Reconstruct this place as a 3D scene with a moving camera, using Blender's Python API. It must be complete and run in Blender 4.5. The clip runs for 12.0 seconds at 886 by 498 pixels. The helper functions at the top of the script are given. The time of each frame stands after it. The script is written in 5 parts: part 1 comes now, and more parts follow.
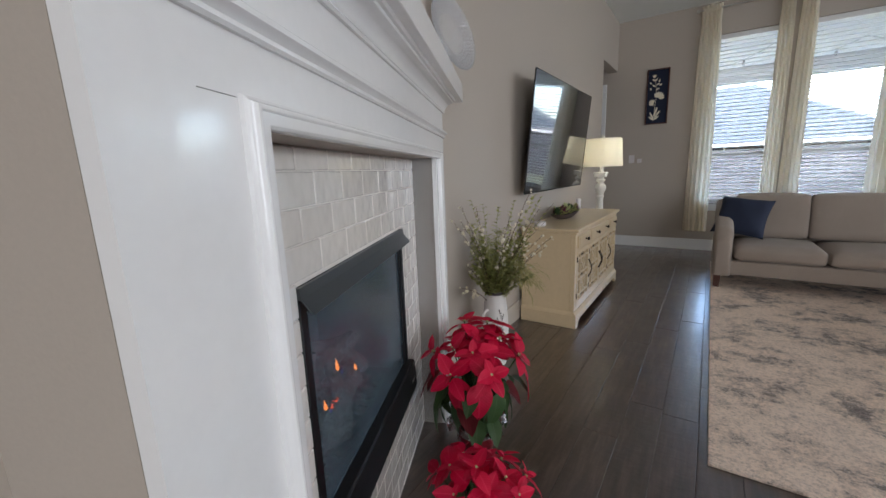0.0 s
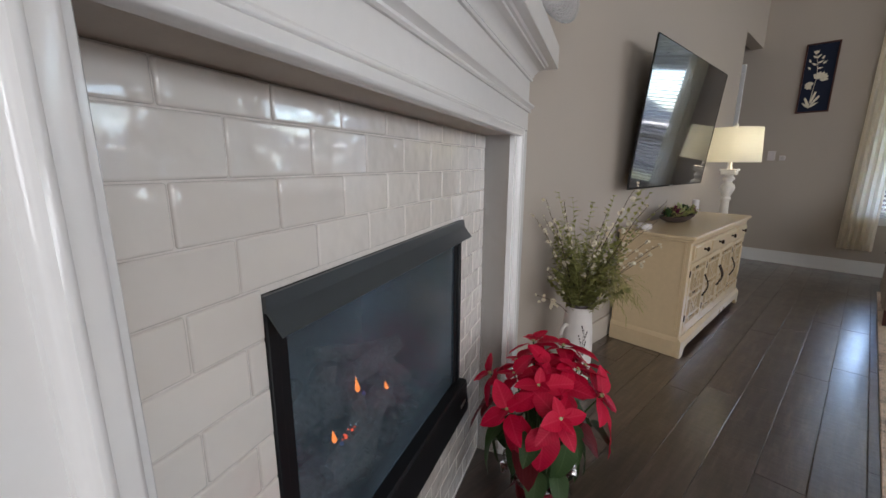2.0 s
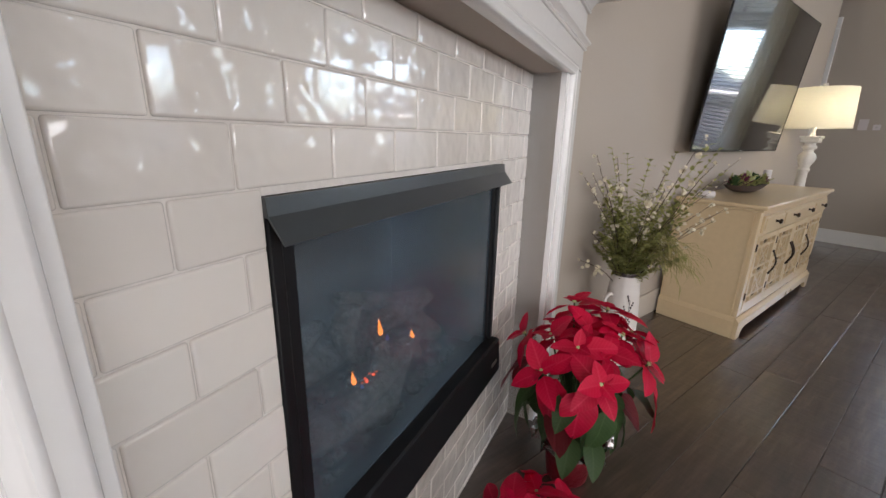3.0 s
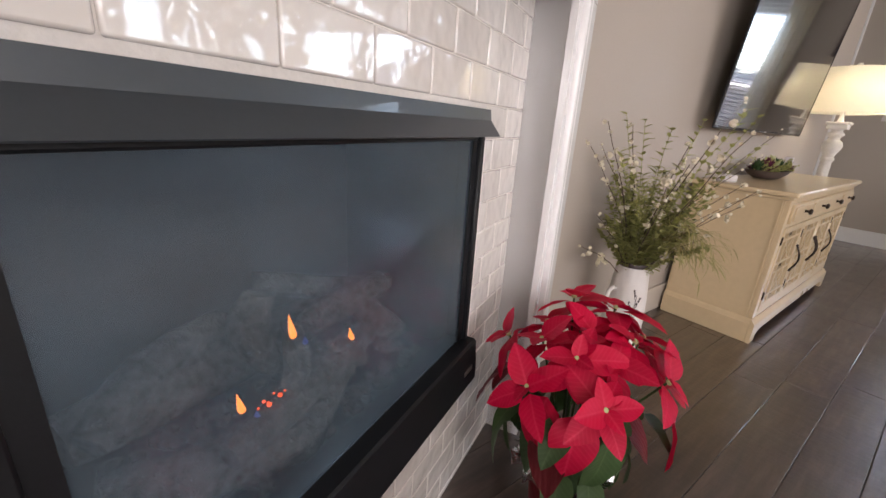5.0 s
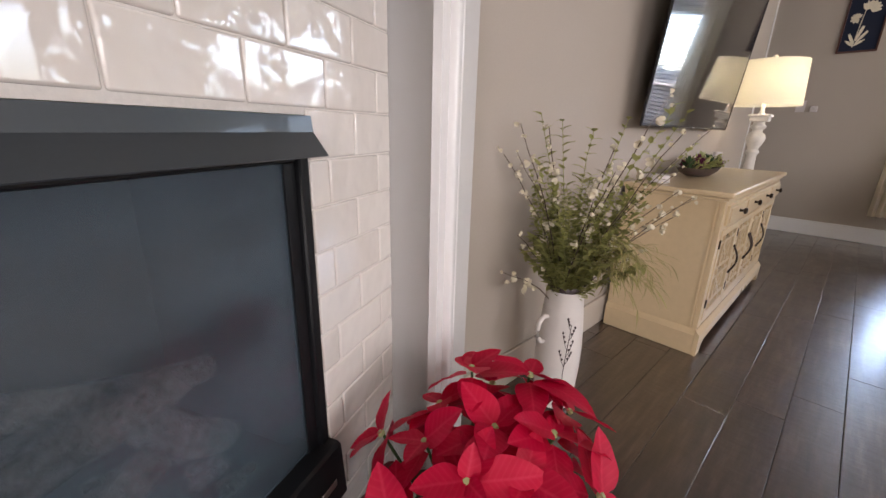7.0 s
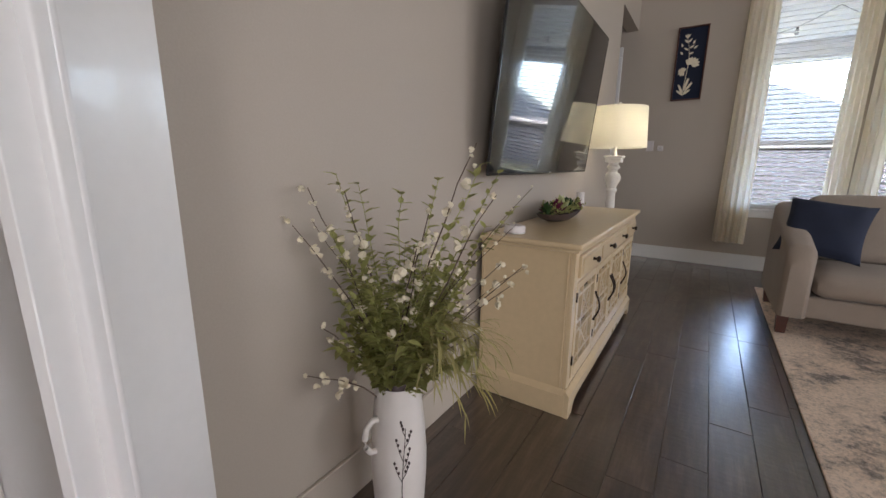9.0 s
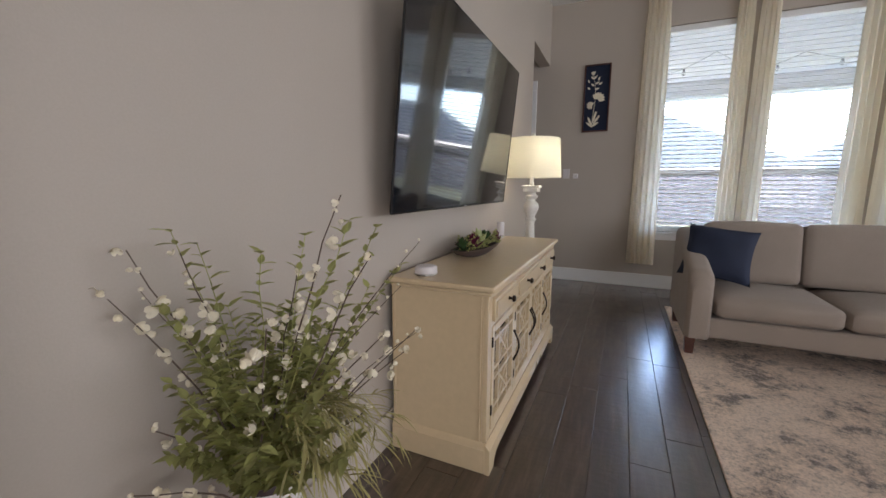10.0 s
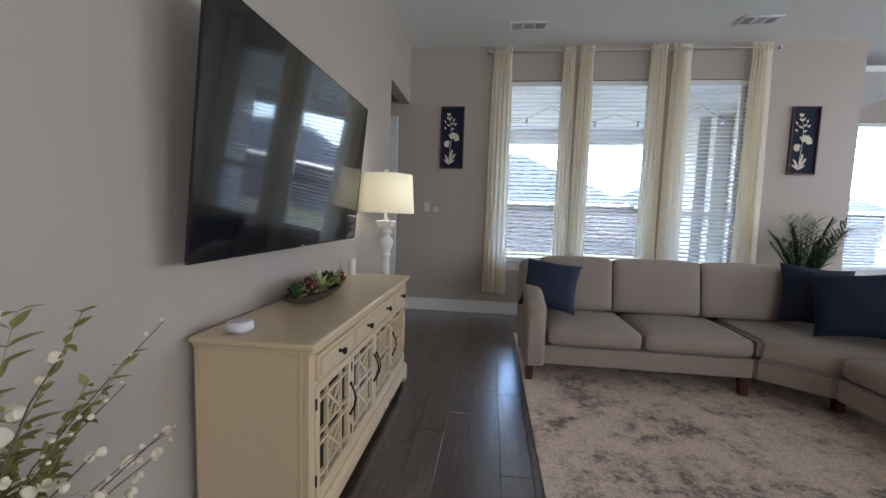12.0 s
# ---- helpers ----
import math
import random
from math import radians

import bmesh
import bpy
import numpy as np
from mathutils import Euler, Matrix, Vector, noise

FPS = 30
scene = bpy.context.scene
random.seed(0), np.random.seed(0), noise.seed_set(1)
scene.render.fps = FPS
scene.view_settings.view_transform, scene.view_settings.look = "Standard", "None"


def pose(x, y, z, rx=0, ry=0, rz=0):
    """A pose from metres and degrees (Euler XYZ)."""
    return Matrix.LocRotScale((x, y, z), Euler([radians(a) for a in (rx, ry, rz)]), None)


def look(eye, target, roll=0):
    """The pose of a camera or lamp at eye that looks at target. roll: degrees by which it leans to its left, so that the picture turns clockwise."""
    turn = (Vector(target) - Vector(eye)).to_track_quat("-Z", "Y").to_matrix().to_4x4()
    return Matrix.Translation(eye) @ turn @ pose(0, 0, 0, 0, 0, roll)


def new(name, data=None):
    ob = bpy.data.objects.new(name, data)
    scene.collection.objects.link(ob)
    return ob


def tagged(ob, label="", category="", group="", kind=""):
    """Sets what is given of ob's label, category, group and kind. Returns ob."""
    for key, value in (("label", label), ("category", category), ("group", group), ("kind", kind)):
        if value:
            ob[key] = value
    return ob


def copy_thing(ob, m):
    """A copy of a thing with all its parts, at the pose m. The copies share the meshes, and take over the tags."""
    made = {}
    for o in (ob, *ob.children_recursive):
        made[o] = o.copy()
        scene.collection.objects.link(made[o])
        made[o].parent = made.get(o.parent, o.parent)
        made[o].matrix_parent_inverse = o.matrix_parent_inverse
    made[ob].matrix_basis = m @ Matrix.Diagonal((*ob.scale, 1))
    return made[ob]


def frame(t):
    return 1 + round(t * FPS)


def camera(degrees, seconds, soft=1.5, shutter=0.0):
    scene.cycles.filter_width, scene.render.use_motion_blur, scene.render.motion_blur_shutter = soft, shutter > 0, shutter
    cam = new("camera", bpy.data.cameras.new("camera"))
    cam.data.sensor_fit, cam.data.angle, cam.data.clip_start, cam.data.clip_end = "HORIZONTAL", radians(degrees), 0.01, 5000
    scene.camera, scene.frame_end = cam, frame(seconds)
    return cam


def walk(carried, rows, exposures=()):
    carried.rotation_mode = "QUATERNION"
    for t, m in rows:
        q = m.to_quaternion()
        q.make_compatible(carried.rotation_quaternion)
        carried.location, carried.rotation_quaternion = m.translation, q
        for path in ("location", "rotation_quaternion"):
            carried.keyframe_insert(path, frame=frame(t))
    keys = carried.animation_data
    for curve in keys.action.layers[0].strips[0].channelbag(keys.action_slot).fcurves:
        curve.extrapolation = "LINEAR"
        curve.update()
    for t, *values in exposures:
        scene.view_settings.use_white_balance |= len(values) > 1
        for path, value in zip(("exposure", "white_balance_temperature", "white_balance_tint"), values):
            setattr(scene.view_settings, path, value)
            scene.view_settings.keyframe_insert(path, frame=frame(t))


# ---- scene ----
cam = camera(96.6, 12.0)
PATH = [
    (0, (0.655, 0.093, 1.311), (-0.444, 1.719, 0.926), -2.1),
    (0.5, (0.622, 0.191, 1.332), (-0.505, 1.802, 0.966), -1.7),
    (1, (0.569, 0.274, 1.314), (-0.645, 1.821, 0.949), -1.2),
    (1.5, (0.529, 0.342, 1.292), (-0.792, 1.794, 0.91), -0.3),
    (2, (0.519, 0.399, 1.266), (-0.907, 1.737, 0.846), 0.3),
    (2.5, (0.504, 0.431, 1.224), (-0.998, 1.662, 0.746), 0.6),
    (3, (0.474, 0.461, 1.159), (-1.055, 1.628, 0.612), 1.3),
    (3.2, (0.475, 0.488, 1.127), (-1.075, 1.628, 0.58), 1.5),
    (5, (0.301, 0.699, 1.053), (-1.199, 1.869, 0.435), 3.7),
    (5.5, (0.248, 0.772, 1.043), (-1.233, 1.96, 0.415), 3.4),
    (6, (0.207, 0.862, 1.04), (-1.236, 2.097, 0.413), 3.0),
    (6.5, (0.188, 0.966, 1.051), (-1.218, 2.247, 0.434), 2.2),
    (7, (0.185, 1.071, 1.071), (-1.182, 2.408, 0.483), 1.5),
    (8.8, (0.217, 1.498, 1.152), (-0.902, 3.095, 0.707), 0.6),
    (9, (0.235, 1.537, 1.152), (-0.841, 3.169, 0.731), 0.6),
    (9.5, (0.262, 1.645, 1.182), (-0.687, 3.367, 0.817), 0.4),
    (10, (0.266, 1.753, 1.215), (-0.545, 3.556, 0.906), 0.3),
    (10.5, (0.303, 1.819, 1.267), (-0.358, 3.689, 1.012), 0.2),
    (11, (0.347, 1.865, 1.29), (-0.164, 3.787, 1.08), 0.4),
    (11.5, (0.389, 1.895, 1.294), (0.026, 3.853, 1.108), 1.0),
    (12, (0.437, 1.908, 1.304), (0.203, 3.887, 1.129), 1.8),
]
STOPS = 4.8
walk(cam, [(t, look(eye, target, roll)) for t, eye, target, roll in PATH],
     [(0, STOPS - 0.15, 6150, 11), (1, STOPS - 0.35, 6200, 12), (2.5, STOPS, 6500, 13), (5, STOPS + 0.45, 6900, 20), (7, STOPS + 0.35, 6900, 20), (9, STOPS, 6550, 15), (10.5, STOPS + 0.05, 6250, 15), (12, STOPS - 0.15, 5900, 12)])
SKY, SUN, LAMP, DOWN, EAST, SOUTH = 0.14, 0.4, 0.13, 0.20, 10.5, 6.0

# ---- world, sun and lamps ----
world = bpy.data.worlds.new("sky")
scene.world = world
world.use_nodes = True
wn = world.node_tree
wn.nodes.clear()
w_out = wn.nodes.new("ShaderNodeOutputWorld")
w_bg = wn.nodes.new("ShaderNodeBackground")
w_sky = wn.nodes.new("ShaderNodeTexSky")
w_sky.sky_type = "NISHITA"
w_sky.sun_disc = False
w_sky.sun_elevation = radians(60)
w_sky.sun_rotation = radians(200)
w_sky.air_density, w_sky.dust_density, w_sky.ozone_density = 1.0, 4.0, 1.0
w_bg.inputs["Strength"].default_value = SKY
wn.links.new(w_sky.outputs[0], w_bg.inputs["Color"])
wn.links.new(w_bg.outputs[0], w_out.inputs["Surface"])
sun_data = bpy.data.lights.new("sun", "SUN")
sun_data.energy, sun_data.angle, sun_data.color = SUN, radians(12), (1, 0.95, 0.88)
sun = new("sun", sun_data)
sun.matrix_world = look((0, 0, 30), (9, 10, 30 - 24))


def lamp(name, kind, place, watts, colour, size=0.1):
    data = bpy.data.lights.new(name, kind)
    data.energy, data.color = watts, colour
    if kind == "AREA":
        data.shape, data.size = "DISK", size
    else:
        data.shadow_soft_size = size
    ob = new(name, data)
    ob.location = place
    return ob



def fill_lamp(place, target, w, h, watts):
    """An added sky-coloured fill where the walk never faces; no window is built there."""
    data = bpy.data.lights.new("window_light", "AREA")
    data.shape, data.size, data.size_y, data.energy, data.color = "RECTANGLE", w, h, watts, (0.93, 0.97, 1.0)
    ob = new("window_light", data)
    ob.matrix_world = look(place, target)


# Unseen fills at the plain east and south walls, added to brighten the room.
fill_lamp((8.58, 5.2, 1.8), (0, 5.0, -1.6), 3.4, 2.3, EAST)
fill_lamp((8.58, 0.4, 1.6), (0, 0.4, 0.9), 3.4, 2.3, EAST * 0.7)
fill_lamp((4.7, -4.19, 1.45), (4.7, 0, 1.45), 2.9, 2.2, SOUTH)

# ---- materials ----
def nodes(name):
    m = bpy.data.materials.new(name)
    m.use_nodes = True
    t = m.node_tree
    t.nodes.clear()
    out = t.nodes.new("ShaderNodeOutputMaterial")
    b = t.nodes.new("ShaderNodeBsdfPrincipled")
    t.links.new(b.outputs[0], out.inputs[0])
    return m, t, b, out


def coords(t, scale=(1, 1, 1), world_space=False):
    c = t.nodes.new("ShaderNodeNewGeometry" if world_space else "ShaderNodeTexCoord")
    mp = t.nodes.new("ShaderNodeMapping")
    mp.inputs["Scale"].default_value = scale
    t.links.new(c.outputs["Position" if world_space else "Object"], mp.inputs[0])
    return mp.outputs[0]


def noise_tex(t, vec, scale, detail=4, rough=0.55):
    n = t.nodes.new("ShaderNodeTexNoise")
    n.inputs["Scale"].default_value, n.inputs["Detail"].default_value, n.inputs["Roughness"].default_value = scale, detail, rough
    t.links.new(vec, n.inputs["Vector"])
    return n.outputs["Fac"]


def ramp(t, fac, stops):
    r = t.nodes.new("ShaderNodeValToRGB")
    el = r.color_ramp.elements
    while len(el) < len(stops):
        el.new(0.5)
    for e, (p, c) in zip(el, stops):
        e.position, e.color = p, (*c, 1)
    t.links.new(fac, r.inputs[0])
    return r.outputs[0]


def mix(t, fac, a, b, kind="MIX"):
    m = t.nodes.new("ShaderNodeMix")
    m.data_type, m.blend_type = "RGBA", kind
    for sock, v in ((m.inputs[0], fac), (m.inputs[6], a), (m.inputs[7], b)):
        if isinstance(v, (int, float)):
            sock.default_value = v
        elif isinstance(v, tuple):
            sock.default_value = (*v, 1)
        else:
            t.links.new(v, sock)
    return m.outputs[2]


def bump(t, b, height, strength, distance=0.01):
    n = t.nodes.new("ShaderNodeBump")
    n.inputs["Strength"].default_value, n.inputs["Distance"].default_value = strength, distance
    t.links.new(height, n.inputs["Height"])
    t.links.new(n.outputs[0], b.inputs["Normal"])


def shade(c, k):
    return tuple(min(1, v * k) for v in c)


def paint(name, colour, rough=0.5, vary=0.06, grain=60, relief=0.1, metal=0.0, large=2.0, ws=False, coat=0.0, distance=0.002, gloss=0.5):
    """A surface of one colour with large soft blotches, fine grain and relief."""
    m, t, b, _ = nodes(name)
    v = coords(t, world_space=ws)
    big, fine = noise_tex(t, v, large, 3), noise_tex(t, v, grain, 5)
    c = ramp(t, big, [(0.3, shade(colour, 1 - vary)), (0.7, shade(colour, 1 + vary))])
    c2 = ramp(t, fine, [(0.3, shade(colour, 1 - vary * 1.3)), (0.7, shade(colour, 1 + vary * 1.3))])
    t.links.new(mix(t, 0.5, c, c2), b.inputs["Base Color"])
    b.inputs["Metallic"].default_value = metal
    b.inputs["Coat Weight"].default_value = coat
    b.inputs["Specular IOR Level"].default_value = gloss
    r = t.nodes.new("ShaderNodeMapRange")
    r.inputs[3].default_value, r.inputs[4].default_value = max(0.02, rough - 0.07), min(1, rough + 0.07)
    t.links.new(big, r.inputs[0])
    t.links.new(r.outputs[0], b.inputs["Roughness"])
    if relief:
        bump(t, b, fine, relief, distance)
    return m


WALL = paint("wall_paint", (0.435, 0.380, 0.325), 0.62, 0.03, 180, 0.25, large=1.2, ws=True, distance=0.001)
CEIL = paint("ceiling_paint", (0.76, 0.77, 0.75), 0.8, 0.03, 120, 0.3, ws=True, distance=0.001)
TRIM = paint("white_trim", (0.78, 0.77, 0.76), 0.33, 0.025, 90, 0.04, ws=True)
MANTEL = paint("white_gloss_paint", (0.80, 0.79, 0.785), 0.2, 0.02, 40, 0.06, ws=True, coat=0.25, distance=0.0015)
BLACK = paint("black_steel", (0.006, 0.0065, 0.008), 0.45, 0.15, 200, 0.08, gloss=0.3)
HOODSTEEL = paint("grey_black_enamel", (0.032, 0.040, 0.048), 0.36, 0.06, 160, 0.0, coat=0.2, gloss=0.7)
BLACKGLOSS = paint("black_plastic", (0.012, 0.012, 0.014), 0.2, 0.1, 100, 0.0)
SOOT = paint("soot_lined_panel", (0.022, 0.025, 0.028), 0.75, 0.3, 12, 0.2)
CREAM = paint("cream_furniture_paint", (0.62, 0.48, 0.30), 0.3, 0.05, 30, 0.05, coat=0.15)
# The shade inside the cream cabinet is put into this dark colour.
CABINSIDE = paint("shaded_cabinet_interior", (0.055, 0.042, 0.030), 0.6, 0.15, 40, 0.1)
BRONZE = paint("dark_bronze", (0.03, 0.02, 0.015), 0.4, 0.25, 80, 0.1, metal=0.8)
CHROME = paint("brushed_metal", (0.55, 0.54, 0.52), 0.3, 0.1, 80, 0.05, metal=0.95)
NAVY = paint("navy_velvet", (0.006, 0.011, 0.032), 0.85, 0.3, 260, 0.5, large=7)
NAVYLIGHT = paint("slate_blue_cloth", (0.015, 0.022, 0.048), 0.85, 0.3, 240, 0.5, large=6)
WALNUT = paint("reddish_wood", (0.075, 0.022, 0.013), 0.4, 0.3, 30, 0.1)
CERAMIC = paint("white_glazed_ceramic", (0.72, 0.67, 0.64), 0.32, 0.05, 9, 0.12, large=9, distance=0.004)
CHALK = paint("distressed_white_wood", (0.70, 0.67, 0.62), 0.5, 0.1, 40, 0.25)
PLASTIC = paint("white_plastic", (0.64, 0.60, 0.60), 0.5, 0.02, 100, 0.05)
DARKINK = paint("dark_brown_glaze", (0.05, 0.03, 0.028), 0.4, 0.2, 60, 0.0)
STONE = paint("pale_limestone", (0.60, 0.59, 0.57), 0.85, 0.2, 18, 0.6, large=5)
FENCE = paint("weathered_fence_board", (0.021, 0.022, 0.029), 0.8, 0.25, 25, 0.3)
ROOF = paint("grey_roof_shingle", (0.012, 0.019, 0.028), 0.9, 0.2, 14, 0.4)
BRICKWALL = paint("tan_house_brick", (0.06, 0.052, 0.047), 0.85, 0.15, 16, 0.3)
GRASS = paint("dry_lawn", (0.05, 0.055, 0.025), 0.95, 0.3, 30, 0.6, large=0.8)
CONCRETE = paint("patio_concrete", (0.52, 0.50, 0.47), 0.85, 0.1, 25, 0.3)
SOFFIT = paint("patio_soffit_board", (0.74, 0.73, 0.71), 0.7, 0.06, 30, 0.1)
GROUT = paint("tile_grout", (0.70, 0.66, 0.62), 0.85, 0.08, 120, 0.3)
BARK = paint("brown_twig", (0.12, 0.085, 0.065), 0.8, 0.3, 90, 0.3)
DRIFT = paint("dark_wood_bowl", (0.06, 0.04, 0.035), 0.55, 0.3, 60, 0.3)
BLOSSOM = paint("cream_blossom", (0.74, 0.67, 0.52), 0.7, 0.12, 60, 0.1)
PINKISH = paint("deep_magenta_succulent", (0.13, 0.012, 0.045), 0.5, 0.3, 40, 0.1)
PALEGREEN = paint("pale_green_succulent", (0.42, 0.46, 0.22), 0.5, 0.15, 40, 0.1)
FOIL = paint("silver_foil", (0.75, 0.76, 0.78), 0.16, 0.1, 30, 0.9, metal=1.0, distance=0.02)
REDFOIL = paint("dark_red_foil", (0.16, 0.006, 0.014), 0.32, 0.2, 30, 0.5, metal=0.3, distance=0.01)
SOIL = paint("potting_soil", (0.03, 0.02, 0.015), 0.95, 0.4, 60, 0.8)


def leaf_material(name, colour, vein, translucent=0.25, vary=0.2, veins=None):
    m, t, b, out = nodes(name)
    v = coords(t)
    info = t.nodes.new("ShaderNodeObjectInfo")
    geo = t.nodes.new("ShaderNodeNewGeometry")
    add = t.nodes.new("ShaderNodeMath")
    add.operation = "ADD"
    t.links.new(info.outputs["Random"], add.inputs[0])
    t.links.new(geo.outputs["Random Per Island"], add.inputs[1])
    fr = t.nodes.new("ShaderNodeMath")
    fr.operation = "FRACT"
    t.links.new(add.outputs[0], fr.inputs[0])
    c = ramp(t, fr.outputs[0], [(0.0, shade(colour, 1 - vary)), (1.0, shade(colour, 1 + vary))])
    big = noise_tex(t, v, 22, 3)
    c = mix(t, big, c, vein)
    wave = t.nodes.new("ShaderNodeTexWave")
    wave.inputs["Scale"].default_value, wave.inputs["Distortion"].default_value = 28, 3
    t.links.new(v, wave.inputs["Vector"])
    t.links.new(c, b.inputs["Base Color"])
    b.inputs["Roughness"].default_value = 0.5
    b.inputs["Specular IOR Level"].default_value = 0.25
    if veins:
        # side veins running up from the midrib, along the leaf's own axis
        sp = t.nodes.new("ShaderNodeSeparateXYZ")
        t.links.new(v, sp.inputs[0])
        last = sp.outputs[0]
        for op, k in (("ABSOLUTE", None), ("MULTIPLY", 0.75), ("SUBTRACT", "y"), ("MULTIPLY", 520.0), ("SINE", None), ("MULTIPLY_ADD", 0.5)):
            q = t.nodes.new("ShaderNodeMath")
            q.operation = op
            t.links.new(last, q.inputs[0])
            if k == "y":
                t.links.new(sp.outputs[1], q.inputs[1])
            elif k is not None:
                q.inputs[1].default_value = k
                q.inputs[2].default_value = 0.5
            last = q.outputs[0]
        pw = t.nodes.new("ShaderNodeMath")
        pw.operation = "POWER"
        pw.inputs[1].default_value = 4.0
        t.links.new(last, pw.inputs[0])
        soft = t.nodes.new("ShaderNodeMath")
        soft.operation = "MULTIPLY"
        soft.inputs[1].default_value = 0.13
        t.links.new(pw.outputs[0], soft.inputs[0])
        c = mix(t, soft.outputs[0], c, veins)
        rib = t.nodes.new("ShaderNodeMath")
        rib.operation = "ABSOLUTE"
        t.links.new(sp.outputs[0], rib.inputs[0])
        c = mix(t, ramp(t, rib.outputs[0], [(0.0008, (0.4,) * 3), (0.0022, (0.0,) * 3)]), c, veins)
        t.links.new(c, b.inputs["Base Color"])
        bump(t, b, last, 0.10, 0.0012)
    else:
        bump(t, b, wave.outputs["Fac"], 0.25, 0.003)
    tr = t.nodes.new("ShaderNodeBsdfTranslucent")
    t.links.new(c, tr.inputs[0])
    ms = t.nodes.new("ShaderNodeMixShader")
    ms.inputs[0].default_value = translucent
    t.links.new(b.outputs[0], ms.inputs[1])
    t.links.new(tr.outputs[0], ms.inputs[2])
    t.links.new(ms.outputs[0], out.inputs[0])
    return m


RED = leaf_material("red_bract", (0.42, 0.001, 0.024), (0.66, 0.004, 0.058), 0.18, 0.35, (0.74, 0.05, 0.11))
# Darker copy of the red bract, with the shade put into its colour.
SHADERED = leaf_material("shaded_red_bract", (0.10, 0.008, 0.012), (0.16, 0.012, 0.018), 0.15)
GREEN = leaf_material("dark_green_leaf", (0.03, 0.065, 0.022), (0.05, 0.09, 0.03), 0.15, 0.25, (0.09, 0.14, 0.06))
SAGE = leaf_material("sage_leaf", (0.30, 0.33, 0.11), (0.44, 0.42, 0.18), 0.4, 0.7)
OLIVE = leaf_material("olive_grass_blade", (0.34, 0.31, 0.12), (0.44, 0.39, 0.18), 0.35, 0.4)
PALM = leaf_material("palm_leaf", (0.03, 0.055, 0.03), (0.05, 0.075, 0.04), 0.15, 0.4)


def wood_floor():
    m, t, b, _ = nodes("dark_hand_scraped_wood")
    v = coords(t, (9, 1.0, 1), True)
    v2 = coords(t, (1, 1, 1), True)
    info = t.nodes.new("ShaderNodeObjectInfo")
    geo = t.nodes.new("ShaderNodeNewGeometry")
    add = t.nodes.new("ShaderNodeMath")
    add.operation = "ADD"
    t.links.new(info.outputs["Random"], add.inputs[0])
    t.links.new(geo.outputs["Random Per Island"], add.inputs[1])
    fr = t.nodes.new("ShaderNodeMath")
    fr.operation = "FRACT"
    t.links.new(add.outputs[0], fr.inputs[0])
    off = t.nodes.new("ShaderNodeVectorMath")
    off.operation = "ADD"
    sc = t.nodes.new("ShaderNodeVectorMath")
    sc.operation = "SCALE"
    sc.inputs["Scale"].default_value = 37
    cmb = t.nodes.new("ShaderNodeCombineXYZ")
    for k in range(3):
        t.links.new(fr.outputs[0], cmb.inputs[k])
    t.links.new(cmb.outputs[0], sc.inputs[0])
    t.links.new(v, off.inputs[0])
    t.links.new(sc.outputs[0], off.inputs[1])
    grain = noise_tex(t, off.outputs[0], 3.2, 8, 0.65)
    base = ramp(t, grain, [(0.25, (0.020, 0.011, 0.008)), (0.5, (0.050, 0.030, 0.022)), (0.75, (0.11, 0.070, 0.052))])
    tone = ramp(t, fr.outputs[0], [(0, (0.75, 0.75, 0.76)), (1, (1.2, 1.16, 1.12))])
    t.links.new(mix(t, 1.0, base, tone, "MULTIPLY"), b.inputs["Base Color"])
    r = t.nodes.new("ShaderNodeMapRange")
    r.inputs[3].default_value, r.inputs[4].default_value = 0.27, 0.44
    t.links.new(noise_tex(t, v2, 7, 4), r.inputs[0])
    t.links.new(r.outputs[0], b.inputs["Roughness"])
    scrape = noise_tex(t, coords(t, (14, 34, 1), True), 1.0, 5, 0.6)
    cupped = noise_tex(t, coords(t, (34, 5, 1), True), 1.0, 3, 0.5)
    bump(t, b, mix(t, 0.55, scrape, cupped), 0.6, 0.006)
    b.inputs["IOR"].default_value = 1.6
    b.inputs["Coat Weight"].default_value = 1.0
    b.inputs["Coat Roughness"].default_value = 0.22
    b.inputs["Coat IOR"].default_value = 1.65
    return m


FLOOR = wood_floor()


def rug_material():
    m, t, b, _ = nodes("mottled_rug_pile")
    v = coords(t, (1, 1, 1), True)
    a = noise_tex(t, v, 3.0, 12, 0.84)
    f = noise_tex(t, v, 60, 5, 0.85)
    c = ramp(t, a, [(0.38, (0.16, 0.118, 0.098)), (0.43, (0.30, 0.23, 0.19)), (0.465, (0.68, 0.53, 0.42)), (0.53, (0.92, 0.74, 0.60))])
    c2 = ramp(t, f, [(0.34, (0.55, 0.52, 0.50)), (0.5, (1.05, 1.05, 1.05)), (0.7, (1.2, 1.2, 1.2))])
    t.links.new(mix(t, 1.0, c, c2, "MULTIPLY"), b.inputs["Base Color"])
    b.inputs["Roughness"].default_value = 0.95
    b.inputs["Sheen Weight"].default_value = 0.3
    bump(t, b, noise_tex(t, v, 140, 4, 0.7), 1.0, 0.012)
    return m


RUG = rug_material()


